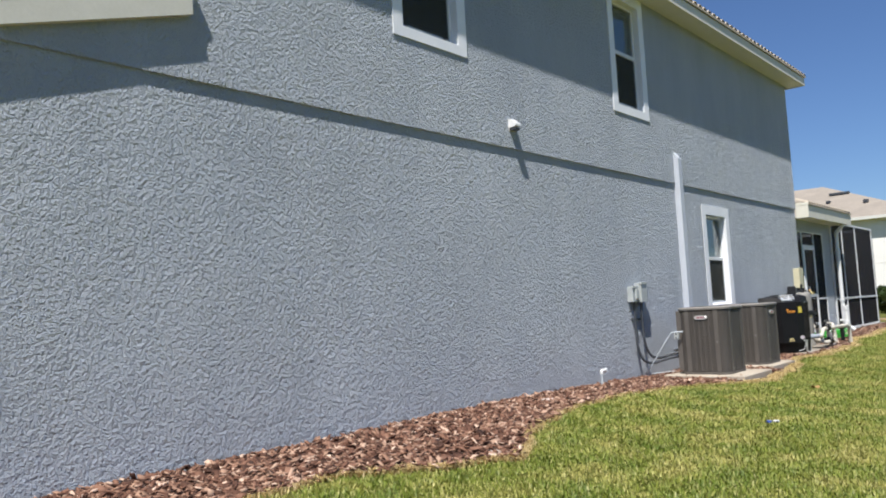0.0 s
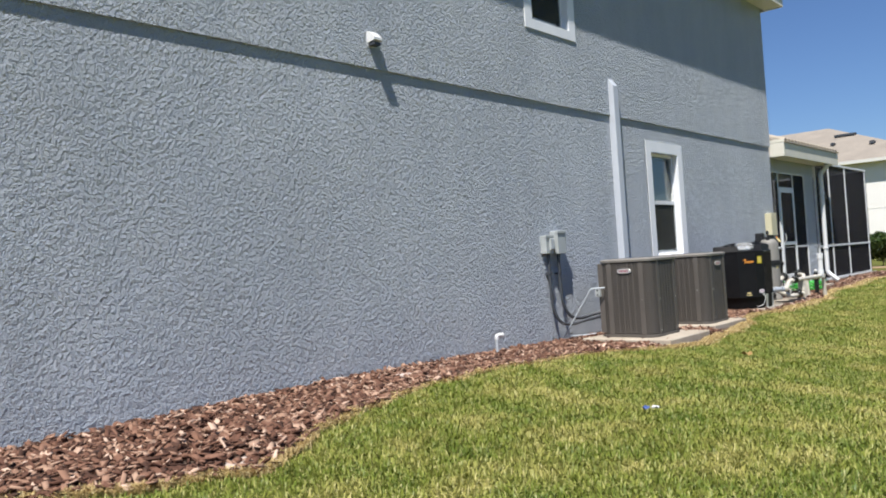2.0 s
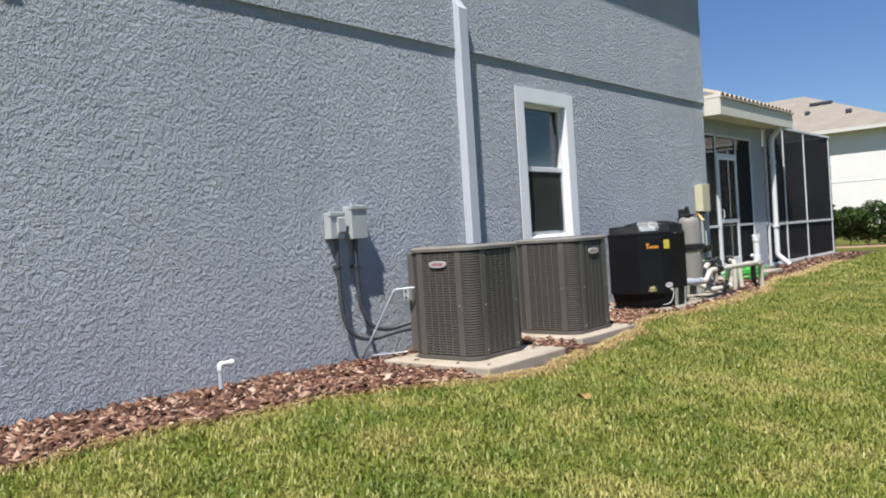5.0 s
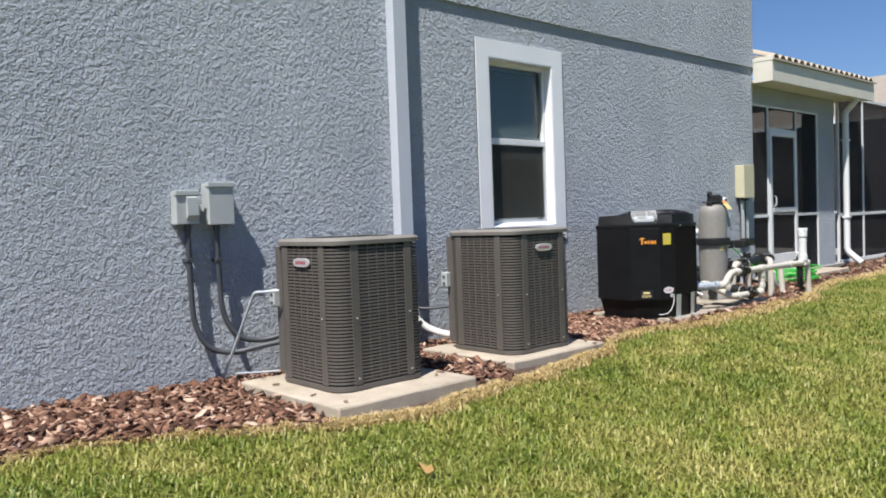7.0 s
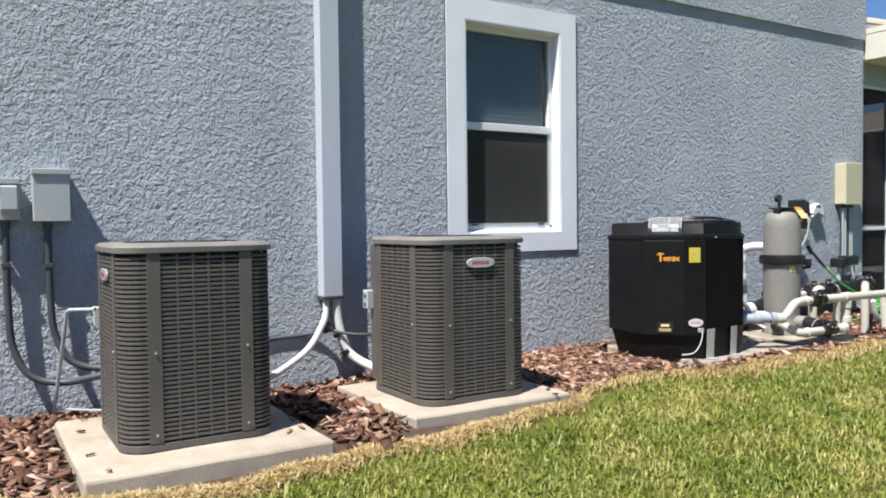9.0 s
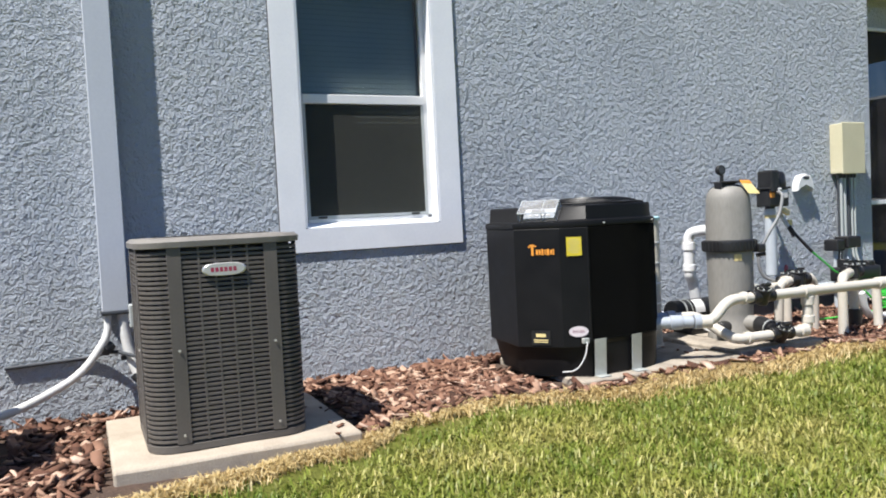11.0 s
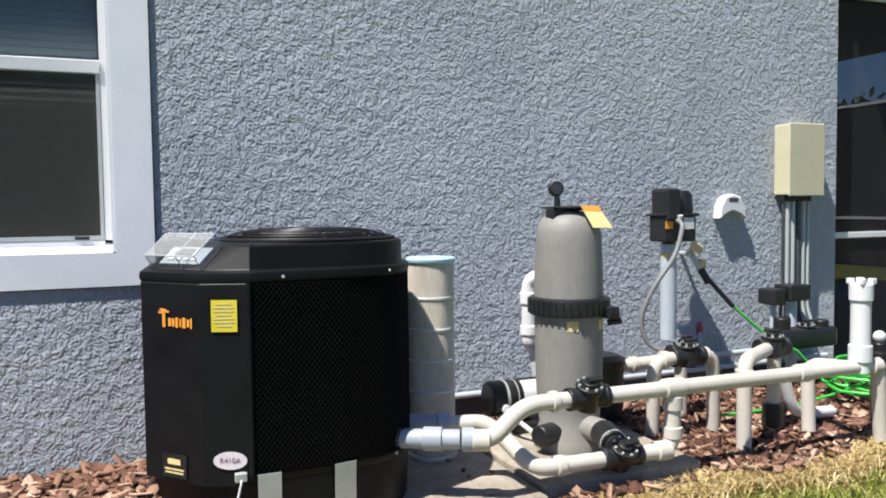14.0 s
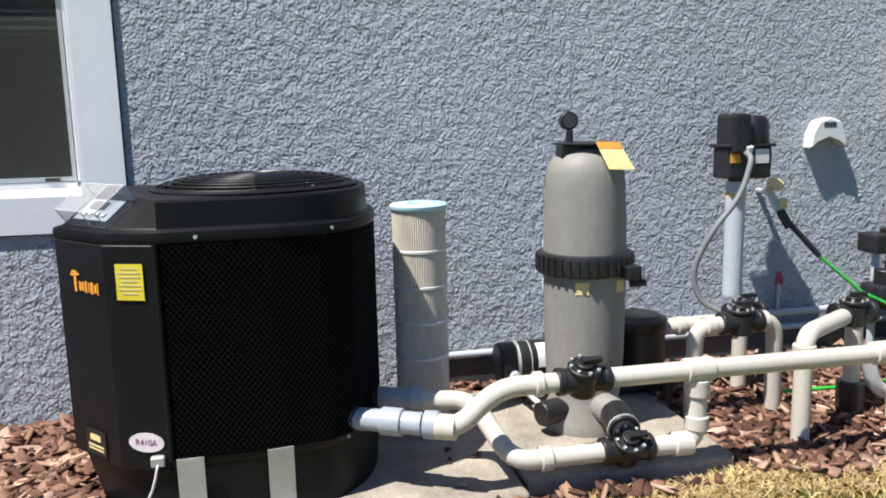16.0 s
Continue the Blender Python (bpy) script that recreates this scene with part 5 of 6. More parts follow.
def valve(place, axis, label="black three-way pool valve with a round bolted cover", up=(0, 0, 1)):
    """A diverter valve: round body, bolted lid, two or three ports."""
    k = Kit("pool_valve", place, label, "valve", "pool valves")
    p, ax, u = Vector(place), Vector(axis).normalized(), Vector(up).normalized()
    bm = B()
    cyl(bm, p - u * 0.050, p + u * 0.040, 0.050, seg=22, bevel=0.008)
    cyl(bm, p - ax * 0.088, p + ax * 0.088, 0.043, seg=18)
    for s in (-1, 1):
        cyl(bm, p + ax * s * 0.068, p + ax * s * 0.092, 0.047, seg=18, bevel=0.003)
    k.add("body", bm, BLACK_PLASTIC)
    bm = B()
    cyl(bm, p + u * 0.040, p + u * 0.056, 0.056, seg=24, bevel=0.004)
    cyl(bm, p + u * 0.055, p + u * 0.070, 0.030, seg=16, bevel=0.004)
    lid = k.add("cover", bm, BLACK_PLASTIC)
    side = u.cross(ax)
    for i in range(8):
        t = 2 * math.pi * i / 8
        q = p + u * 0.055 + (ax * math.cos(t) + side * math.sin(t)) * 0.048
        bm = B()
        cyl(bm, q, q + u * 0.010, 0.006, seg=6)
        k.add("bolt", bm, STEEL, "", lid)
    bm = B()
    loft(bm, [[p + u * z + ax * a + side * b for a, b in ((-0.012, -0.012), (0.055, -0.009), (0.055, 0.009), (-0.012, 0.012))] for z in (0.070, 0.086)])
    k.add("lever", bm, BLACK_PLASTIC)


valve((X0, 16.39, 0.455), (0, 1, 0), up=(0.35, 0, 1))
valve((X0, 16.55, 0.195), (0, 1, 0), up=(0.5, 0, 0.8))
valve((-4.95, 17.26, 0.47), (0, 1, 0))
valve((-5.22, 17.46, 0.43), (0, 1, 0))
valve((-4.84, 17.70, 0.50), (0, 1, 0))
valve((-5.42, 18.55, 0.42), (0, 1, 0))
k = Kit("pool_union", (-4.66, 16.62, 0.2), "black union nut between the filter outlet and the low valve", "pipe fitting")
bm = B()
cyl(bm, (-4.74, 16.62, 0.225), (-4.62, 16.60, 0.205), 0.058, seg=20, bevel=0.006)
cyl(bm, (-4.62, 16.60, 0.205), (-4.52, 16.57, 0.195), 0.042, seg=16)
k.add("nut", bm, BLACK_PLASTIC)
bm = B()
cyl(bm, (-4.635, 16.603, 0.208), (-4.628, 16.602, 0.207), 0.060, seg=20)
k.add("clip", bm, STEEL)
k = Kit("check_valve", (-4.60, 17.66, 0.12), "black valve box low in the mulch", "valve")
bm = B()
cyl(bm, (-4.83, 17.70, 0.10), (-4.83, 17.70, 0.22), 0.055, seg=16, bevel=0.006)
k.add("body", bm, BLACK_PLASTIC)
k = Kit("hose_bib", (-5.0, 18.55, 0.1), "black backflow fitting with a white knob", "valve")
bm = B()
cyl(bm, (-4.70, 18.28, 0.10), (-4.70, 18.28, 0.50), 0.04, seg=14, bevel=0.005)
box(bm, -4.76, -4.64, 18.22, 18.34, 0.36, 0.46, 0.01)
k.add("body", bm, BLACK_PLASTIC)
bm = B()
bmesh.ops.create_uvsphere(bm, u_segments=14, v_segments=8, radius=0.032, matrix=Matrix.Translation((-4.70, 18.28, 0.53)))
k.add("knob", bm, WHITE_LABEL, "white knob")

# ---- controller and things on the wall ----
k = Kit("chlorinator", (-5.44, 17.54, 0.5), "black pool controller head with orange and white labels", "pool controller")
bm = B()
box(bm, -5.51, -5.37, 17.45, 17.67, 1.015, 1.16, 0.012)
k.add("housing", bm, BLACK_PLASTIC)
bm = B()
lathe(bm, [(0.088, 1.168), (0.092, 1.185), (0.086, 1.275), (0.066, 1.300), (0.02, 1.304)], (-5.455, 17.60, 0), 22)
k.add("cap", bm, BLACK_PLASTIC)
bm = B()
box(bm, -5.50, -5.345, 17.455, 17.545, 1.13, 1.312, 0.016)
k.add("motor_lobe", bm, BLACK_PLASTIC)
bm = B()
box(bm, -5.525, -5.358, 17.437, 17.683, 1.158, 1.174, 0.006)
k.add("housing_lip", bm, BLACK_PLASTIC)
bm = B()
cyl(bm, (-5.36, 17.535, 1.125), (-5.345, 17.535, 1.165), 0.017, seg=12)
k.add("cable_gland", bm, VINYL, "white cable gland")
bm = B()
box(bm, -5.3695, -5.3665, 17.455, 17.505, 1.09, 1.15)
k.add("orange_label", bm, ORANGE, "orange label", smooth=False)
bm = B()
box(bm, -5.3695, -5.3665, 17.58, 17.65, 1.085, 1.15)
k.add("white_label", bm, WHITE_LABEL, "white label", smooth=False)
bm = B()
cyl(bm, (-5.45, 17.54, 0.46), (-5.45, 17.54, 1.0), 0.045, seg=18)
k.add("riser", bm, PVC_GREY, "pale grey riser pipe")
bm = B()
cyl(bm, (-5.45, 17.54, 0.955), (-5.45, 17.54, 1.03), 0.038, seg=18, bevel=0.004)
k.add("collar", bm, BLACK_PLASTIC)
bm = B()
cyl(bm, (-5.45, 17.54, 0.925), (-5.45, 17.54, 0.95), 0.0455, seg=18)
k.add("riser_label", bm, FADED_YELLOW, "yellowed label round the riser")
bm = B()
tube(bm, [(-5.37, 17.52, 1.14), (-5.30, 17.52, 1.12), (-5.28, 17.46, 0.95), (-5.30, 17.32, 0.78), (-5.34, 17.26, 0.60), (-5.32, 17.30, 0.46), (-5.26, 17.40, 0.42)], 0.013, 0.1, 10)
k.add("flex_conduit", bm, FLEX, "grey flexible conduit")

k = Kit("hose_spigot", (-5.55, 17.82, 0.9), "brass wall spigot with yellow handle and green hose attached", "spigot")
bm = B()
cyl(bm, (WALL, 17.80, 0.93), (-5.56, 17.80, 0.93), 0.014, seg=10)
cyl(bm, (-5.58, 17.80, 0.95), (-5.52, 17.82, 0.84), 0.018, seg=10)
k.add("tap", bm, STEEL)
bm = B()
cyl(bm, (-5.53, 17.80, 0.965), (-5.52, 17.80, 0.975), 0.042, seg=8)
box(bm, -5.55, -5.51, 17.82, 17.865, 0.85, 0.90, 0.008)
k.add("handle", bm, FADED_YELLOW, "dull yellow handle")
bm = B()
cyl(bm, (-5.52, 17.83, 0.84), (-5.50, 17.87, 0.76), 0.022, seg=10)
k.add("timer", bm, BLACK_PLASTIC)

# coiled green hose
k = Kit("garden_hose", (-5.0, 18.75, 0.13), "bright green garden hose loosely coiled on the mulch by the patio", "hose")
bm = B()
rnd = random.Random(5)
pts = [(-5.50, 17.87, 0.78), (-5.44, 18.0, 0.62), (-5.38, 18.2, 0.44), (-5.34, 18.4, 0.34), (-5.25, 18.5, 0.18)]
for i in range(9 * 14):
    t = 2 * math.pi * i / 14
    q = i / 14
    r = 0.30 + 0.02 * math.sin(q * 3.1) + 0.05 * math.sin(q * 1.7 + t)
    pts.append((-5.02 + r * 0.85 * math.cos(t + 2.2) + 0.04 * math.sin(q), 18.80 + r * 1.35 * math.sin(t + 2.2) + 0.05 * math.cos(q * 1.3), 0.145 + 0.018 * q + 0.01 * rnd.random()))
pts += [(-5.0, 18.3, 0.16), (-4.95, 17.9, 0.14), (-4.98, 17.5, 0.14)]
tube(bm, pts, 0.0088, 0, 7)
k.add("hose", bm, GREEN_HOSE)
bm = B()
cyl(bm, pts[0], pts[1], 0.014, seg=8)
k.add("hose_end", bm, BLACK_PLASTIC)

# white hose hanger cap on the wall
k = Kit("hose_hanger", (WALL, 18.15, 1.18), "white plastic bracket fixed to the stucco wall", "bracket")
bm = B()
out = [(-0.125, -0.06), (-0.115, 0.02), (-0.075, 0.085), (0.0, 0.105), (0.075, 0.085), (0.115, 0.02), (0.125, -0.06), (0.085, -0.03), (0.0, 0.0), (-0.085, -0.03)]
loft(bm, [[(WALL + x, 18.15 + 0.84 * a * s, 1.19 + 0.9 * b * s) for a, b in out] for x, s in ((0.001, 1.0), (0.05, 1.0), (0.062, 0.9))])
k.add("shell", bm, VINYL, smooth=False)
bm = B()
box(bm, WALL + 0.0615, WALL + 0.0635, 18.115, 18.185, 1.235, 1.260, 0.0005)
k.add("slot", bm, CONDUIT)

# tan control box with conduits
k = Kit("control_box", (WALL, 18.6, 1.27), "tan metal pool control box on the stucco with grey conduits below", "electric box")
bm = B()
box(bm, WALL + 0.001, WALL + 0.12, 18.53, 18.81, 1.275, 1.715, 0.006)
k.add("body", bm, TAN_BOX)
bm = B()
box(bm, WALL + 0.12, WALL + 0.135, 18.522, 18.818, 1.268, 1.722, 0.006)
k.add("door", bm, TAN_BOX)
for i, (y, z1, r) in enumerate(((18.55, 0.46, 0.009), (18.585, 0.42, 0.016), (18.63, 0.42, 0.016), (18.675, 0.40, 0.016), (18.72, 0.36, 0.013), (18.76, 0.36, 0.011))):
    bm = B()
    tube(bm, [(WALL + 0.06, y, 1.275), (WALL + 0.06, y, z1 + 0.2), (WALL + 0.06 + 0.01 * i, y + 0.01 * (i - 2), z1)], r, 0.05, 10)
    k.add("conduit", bm, GREY_BOX if i % 3 else CONDUIT)
    bm = B()
    cyl(bm, (WALL + 0.06, y, 1.235), (WALL + 0.06, y, 1.275), r + 0.008, seg=12)
    k.add("connector", bm, BLACK_PLASTIC)
k = Kit("valve_actuator", (-5.53, 18.48, 0.62), "black pool valve actuator on short posts by the wall", "valve actuator")
bm = B()
box(bm, -5.60, -5.46, 18.34, 18.44, 0.60, 0.70, 0.012)
box(bm, -5.58, -5.44, 18.45, 18.62, 0.62, 0.72, 0.012)
k.add("housing", bm, BLACK_PLASTIC)
bm = B()
cyl(bm, (-5.50, 18.52, 0.10), (-5.50, 18.52, 0.62), 0.032, seg=14)
cyl(bm, (-5.53, 18.40, 0.10), (-5.53, 18.40, 0.60), 0.02, seg=12)
k.add("post", bm, PVC_GREY)
bm = B()
box(bm, -5.52, -5.36, 18.30, 18.76, 0.34, 0.46, 0.02)
cyl(bm, (-5.44, 18.38, 0.44), (-5.44, 18.38, 0.53), 0.05, seg=14, bevel=0.006)
cyl(bm, (-5.42, 18.68, 0.44), (-5.42, 18.68, 0.50), 0.045, seg=14, bevel=0.006)
k.add("manifold", bm, BLACK_PLASTIC)

SWEEP = [(-4.80, 17.74, 0.34), (-4.81, 17.80, 0.17), (-4.83, 17.97, 0.135), (-4.85, 18.12, 0.125)]
# loose white elbow lying in the mulch
k = Kit("pipe_sweep", SWEEP[0], "white plastic pipe sweep lying in the mulch by the wall", "pipe")
bm = B()
tube(bm, SWEEP, 0.030, 0.10, 12)
k.add("pipe", bm, VINYL)
k = Kit("wall_tag", (WALL, 17.945, 0.46), "small faded red tag fixed to the stucco", "tag")
bm = B()
loft(bm, [[(WALL + x, 17.945 + 0.022 * math.cos(t), 0.46 + 0.045 * math.sin(t)) for t in [2 * math.pi * i / 14 for i in range(14)]] for x in (0.001, 0.006)])
k.add("plate", bm, BADGE_RED, smooth=False)
bm = B()
cyl(bm, (WALL + 0.012, 17.935, 0.20), (WALL + 0.012, 17.94, 0.44), 0.010, seg=8)
k.add("stem", bm, PVC_GREY)

# pipes along the foot of the wall
k = Kit("wall_foot_pipes", (-5.62, 17.4, 0.15), "pale pipes and dark trunking at the wall's foot", "pipes")
bm = B()
box(bm, WALL + 0.002, WALL + 0.04, 16.05, 18.9, 0.06, 0.20, 0.006)
k.add("trunking", bm, CONDUIT, "dark trunking")
for z, y0, y1 in ((0.222, 16.0, 18.95), (0.30, 17.2, 18.5)):
    bm = B()
    tube(bm, [(WALL + 0.045, y0, z), (WALL + 0.045, y1, z)], 0.018, 0, 10)
    k.add("pipe", bm, PVC_GREY)

# ---- hedge, neighbour, far trees ----
def leaf_cloud(name, mat, centres, radii, count, size, seed, label, category, kind="stuff", parent=None):
    rng = np.random.default_rng(seed)
    centres, radii = np.asarray(centres, float), np.asarray(radii, float)
    pick = rng.integers(0, len(centres), count)
    d = rng.normal(size=(count, 3))
    d /= np.linalg.norm(d, axis=1)[:, None]
    p = centres[pick] + d * radii[pick] * (0.55 + 0.5 * rng.random((count, 1)))
    u = rng.normal(size=(count, 3))
    u /= np.linalg.norm(u, axis=1)[:, None]
    w = np.cross(u, d + 0.6 * rng.normal(size=(count, 3)))
    w /= np.linalg.norm(w, axis=1)[:, None] + 1e-9
    s = size * (0.6 + 0.8 * rng.random((count, 1)))
    v = np.stack([p - u * s, p + w * s * 0.45, p + u * s, p - w * s * 0.45], 1).reshape(-1, 3)
    me = bpy.data.meshes.new(name)
    me.vertices.add(len(v))
    me.vertices.foreach_set("co", v.ravel())
    me.loops.add(count * 4)
    me.loops.foreach_set("vertex_index", np.arange(count * 4, dtype=np.int32))
    me.polygons.add(count)
    me.polygons.foreach_set("loop_start", np.arange(0, count * 4, 4, dtype=np.int32))
    me.update(calc_edges=True)
    me.materials.append(mat)
    ob = new(name, me)
    if parent is not None:
        ob.parent = parent
        return ob
    return tagged(ob, label, category, "", kind)


rng = np.random.default_rng(11)
hedge_c, hedge_r = [], []
for i in range(230):
    x, y, z = rng.uniform(-15, 3.0), 31.0 + rng.uniform(-0.25, 0.25), rng.uniform(0.4, 1.28)
    hedge_c.append((x, y, z))
    r = rng.uniform(0.3, 0.45)
    hedge_r.append((r, r * 0.9, r * 0.75))
hedge = thing("hedge", (-6.0, 31.0, 0.05), "clipped dark green leafy hedge beyond the lawn", "hedge")
ob = leaf_cloud("foliage", LEAF, np.array(hedge_c) - (-6.0, 31.0, 0.05), hedge_r, 90000, 0.06, 4, "", "", parent=hedge)
bm = B()
for i in range(36):
    x = -14.5 + i * 0.48
    tube(bm, [(x, 31.0, 0.02), (x + 0.05, 31.02, 0.5), (x - 0.08, 30.95, 1.0)], 0.018, 0, 6)
part("stems", shifted(bm, (-6.0, 31.0, 0.05)), BARK, hedge)
bm = B()
rngp = random.Random(2)
for i in range(40):
    x0, x1 = -15 + i * 0.45, -15 + (i + 1) * 0.45
    box(bm, x0, x1, 29.75 + 0.1 * rngp.random(), 31.6, 0.0, 0.115 + 0.01 * rngp.random())
solid("hedge_bed", bm, mottled("straw_mulch", (0.26, 0.18, 0.10), (0.40, 0.29, 0.17), 0.95, 4.0, 40.0, 0.6, dist=0.01), "straw-coloured mulch under the hedge", "ground")

NY = 47.0
k = Kit("neighbour_house", (-14.0, NY, 0.0), "two-storey white stucco house with tan hipped roof beyond hedge", "house")
bm = B()
box(bm, -26.0, -7.5, NY, NY + 12, -0.2, 5.05)
box(bm, -7.5, 2.0, NY + 2.6, NY + 12, -0.2, 5.05)
k.add("wall", bm, STUCCO_WHITE, smooth=False)


def hip(bm, x0, x1, y0, y1, z0, rise, over=0.5):
    x0, x1, y0, y1 = x0 - over, x1 + over, y0 - over, y1 + over
    h = (y1 - y0) / 2
    vs = [bm.verts.new(p) for p in ((x0, y0, z0), (x1, y0, z0), (x1, y1, z0), (x0, y1, z0), (x0 + h, (y0 + y1) / 2, z0 + rise), (max(x1 - h, x0 + h + 0.1), (y0 + y1) / 2, z0 + rise))]
    for f in ((0, 1, 5, 4), (1, 2, 5), (2, 3, 4, 5), (3, 0, 4), (3, 2, 1, 0)):
        bm.faces.new([vs[i] for i in f])


bm = B()
hip(bm, -26.0, -7.5, NY, NY + 12, 5.07, 2.7)
roof = k.add("roof", bm, FAR_ROOF, "tan shingle hipped roof", smooth=False)
bm = B()
hip(bm, -9.5, 2.0, NY + 2.6, NY + 12, 5.02, 1.9)
k.add("roof", bm, FAR_ROOF, "tan shingle hipped roof", smooth=False)
bm = B()
box(bm, -26.5, -7.0, NY - 0.52, NY - 0.5, 4.92, 5.08)
box(bm, -7.02, -7.0, NY - 0.5, NY + 2.0, 4.92, 5.08)
box(bm, -7.0, 2.5, NY + 2.08, NY + 2.1, 4.88, 5.04)
k.add("fascia", bm, SOFFIT, smooth=False)
for x, z, w, h in ((-12.1, 6.95, 0.55, 0.10), (-12.4, 6.35, 0.10, 0.12), (-10.3, 6.1, 0.12, 0.14)):
    bm = B()
    y = NY - 0.5 + (z - 5.07) / 2.7 * 6.5
    box(bm, x - w, x + w, y - 0.25, y + 0.1, z - h * 0.3, z + h, 0.01)
    k.add("roof_vent", bm, CONDUIT, parent=roof)
bm = B()
box(bm, -7.48, -6.6, NY + 2.5, NY + 2.6, 3.35, 4.6)
win = k.add("window", bm, DARK_ROOM, "dark upper window", smooth=False)
bm = B()
box(bm, -8.0, -5.9, NY + 0.9, NY + 2.6, 3.1, 3.3, 0.02)
box(bm, -7.3, -5.0, NY + 0.5, NY + 2.6, 2.55, 2.78, 0.02)
k.add("ledge", bm, STUCCO_WHITE, "pale stucco ledge")
bm = B()
box(bm, -26.0, -7.49, NY - 0.012, NY, 2.55, 2.60)
k.add("band", bm, STUCCO_WHITE, smooth=False)


def tree(place, height, spread, seed):
    root = thing("tree", place, "distant dark green leafy tree beyond the gardens", "tree", "far trees")
    rnd = random.Random(seed)
    bm = B()
    loft(bm, [[(r * math.cos(2 * math.pi * i / 10) + o, r * math.sin(2 * math.pi * i / 10), z) for i in range(10)] for r, z, o in ((0.28, 0, 0), (0.2, height * 0.25, 0.1), (0.12, height * 0.6, 0.0), (0.04, height * 0.9, 0.1))])
    for i in range(6):
        t = rnd.uniform(0, 6.28)
        z = height * rnd.uniform(0.25, 0.5)
        tube(bm, [(0, 0, z), (spread * 0.3 * math.cos(t), spread * 0.3 * math.sin(t), z + height * 0.15), (spread * 0.6 * math.cos(t), spread * 0.6 * math.sin(t), z + height * 0.25)], 0.07, 0, 6)
    part("trunk", bm, BARK, root)
    c = [(spread * 0.62 * rnd.uniform(-1, 1), spread * 0.62 * rnd.uniform(-1, 1), height * rnd.uniform(0.32, 0.95)) for _ in range(22)]
    r = [(spread * rnd.uniform(0.2, 0.36),) * 3 for _ in c]
    leaf_cloud("crown", LEAF, c, r, 2600, 0.30, seed, "", "", parent=root)
    return root


spec = [(-34, 36, 7.5, 3.6), (-41, 42, 9, 4.2), (-30, 47, 6.5, 3.2), (-48, 36, 8, 4.0), (-38, 30, 6.0, 3.4), (-52, 50, 9, 4.6), (-44, 27, 7.0, 3.8), (-60, 42, 9, 4.5), (-50, 58, 9, 4.4), (-58, 32, 8, 4.0)]
for i, (x, y, h, s) in enumerate(spec):
    tree((x, y, -0.3), h, s, 40 + i)

# ---- bark chips ----
def box_cloud(name, mat, centre, half, rot, label, category):
    """Many small irregular flat pieces in one mesh; centre, half sizes and turns come as arrays."""
    rng = np.random.default_rng(21)
    n = len(centre)
    corner = np.array([(sx, sy, sz) for sz in (-1, 1) for sx, sy in ((-1, -1), (1, -1), (1, 1), (-1, 1))], float)
    v = corner[None] * half[:, None] * (0.55 + 0.55 * rng.random((n, 8, 3)))
    cz, sz = np.cos(rot[:, 2:3]), np.sin(rot[:, 2:3])
    cx, sx = np.cos(rot[:, 0:1]), np.sin(rot[:, 0:1])
    cy, sy = np.cos(rot[:, 1:2]), np.sin(rot[:, 1:2])
    x, y, z = v[..., 0], v[..., 1], v[..., 2]
    y, z = y * cx - z * sx, y * sx + z * cx
    x, z = x * cy + z * sy, -x * sy + z * cy
    x, y = x * cz - y * sz, x * sz + y * cz
    v = np.stack([x, y, z], -1) + centre[:, None]
    quads = np.array([(0, 3, 2, 1), (4, 5, 6, 7), (0, 1, 5, 4), (1, 2, 6, 5), (2, 3, 7, 6), (3, 0, 4, 7)])
    idx = (quads[None] + (np.arange(n) * 8)[:, None, None]).reshape(-1).astype(np.int32)
    me = bpy.data.meshes.new(name)
    me.vertices.add(n * 8)
    me.vertices.foreach_set("co", v.reshape(-1))
    me.loops.add(len(idx))
    me.loops.foreach_set("vertex_index", idx)
    me.polygons.add(n * 6)
    me.polygons.foreach_set("loop_start", np.arange(0, n * 24, 4, dtype=np.int32))
    me.update(calc_edges=True)
    me.materials.append(mat)
    return tagged(new(name, me), label, category, "", "stuff")


rng = np.random.default_rng(7)
N = 30000
cy_ = rng.uniform(1.5, 27.0, N) ** 1.0
near = rng.random(N) < 0.9
cy_ = np.where(near, rng.uniform(-1.0, 19.2, N), cy_)
e = bed_edge(cy_)
cx_ = WALL + 0.03 + (e - WALL - 0.02) * rng.random(N)
keep = ~((cx_ > -5.34) & (cx_ < -4.10) & (cy_ > 10.80) & (cy_ < 12.06) & (cx_ < -4.12)) & ~((cx_ > -5.34) & (cx_ < -4.26) & (cy_ > 12.44) & (cy_ < 13.66)) & ~((cx_ > -5.47) & (cx_ < -4.45) & (cy_ > 14.80) & (cy_ < 17.0)) & ~((cx_ > -4.30) & (cy_ > 12.35) & (cy_ < 13.75)) & ~((cx_ > -4.16) & (cy_ > 10.7) & (cy_ < 12.2)) & ~((cy_ > 18.9) & (cy_ < 21.5) & (cx_ < WALL + 0.44))
cx_, cy_ = cx_[keep], cy_[keep]
n = len(cx_)
size = np.stack([rng.uniform(0.018, 0.068, n), rng.uniform(0.009, 0.030, n), rng.uniform(0.003, 0.008, n)], 1)
turn = np.stack([rng.normal(0, 0.35, n), rng.normal(0, 0.35, n), rng.uniform(0, 6.28, n)], 1)
cz_ = ground_z(cx_, cy_) + 0.02 + rng.uniform(0.0, 0.03, n)
box_cloud("bark_chips", CHIP, np.stack([cx_, cy_, cz_], 1), size, turn, "reddish-brown and tan bark chips covering the bed by the wall", "mulch")
N = 420
ax_, ay_ = rng.uniform(-5.4, -4.2, N), rng.uniform(10.9, 17.0, N)
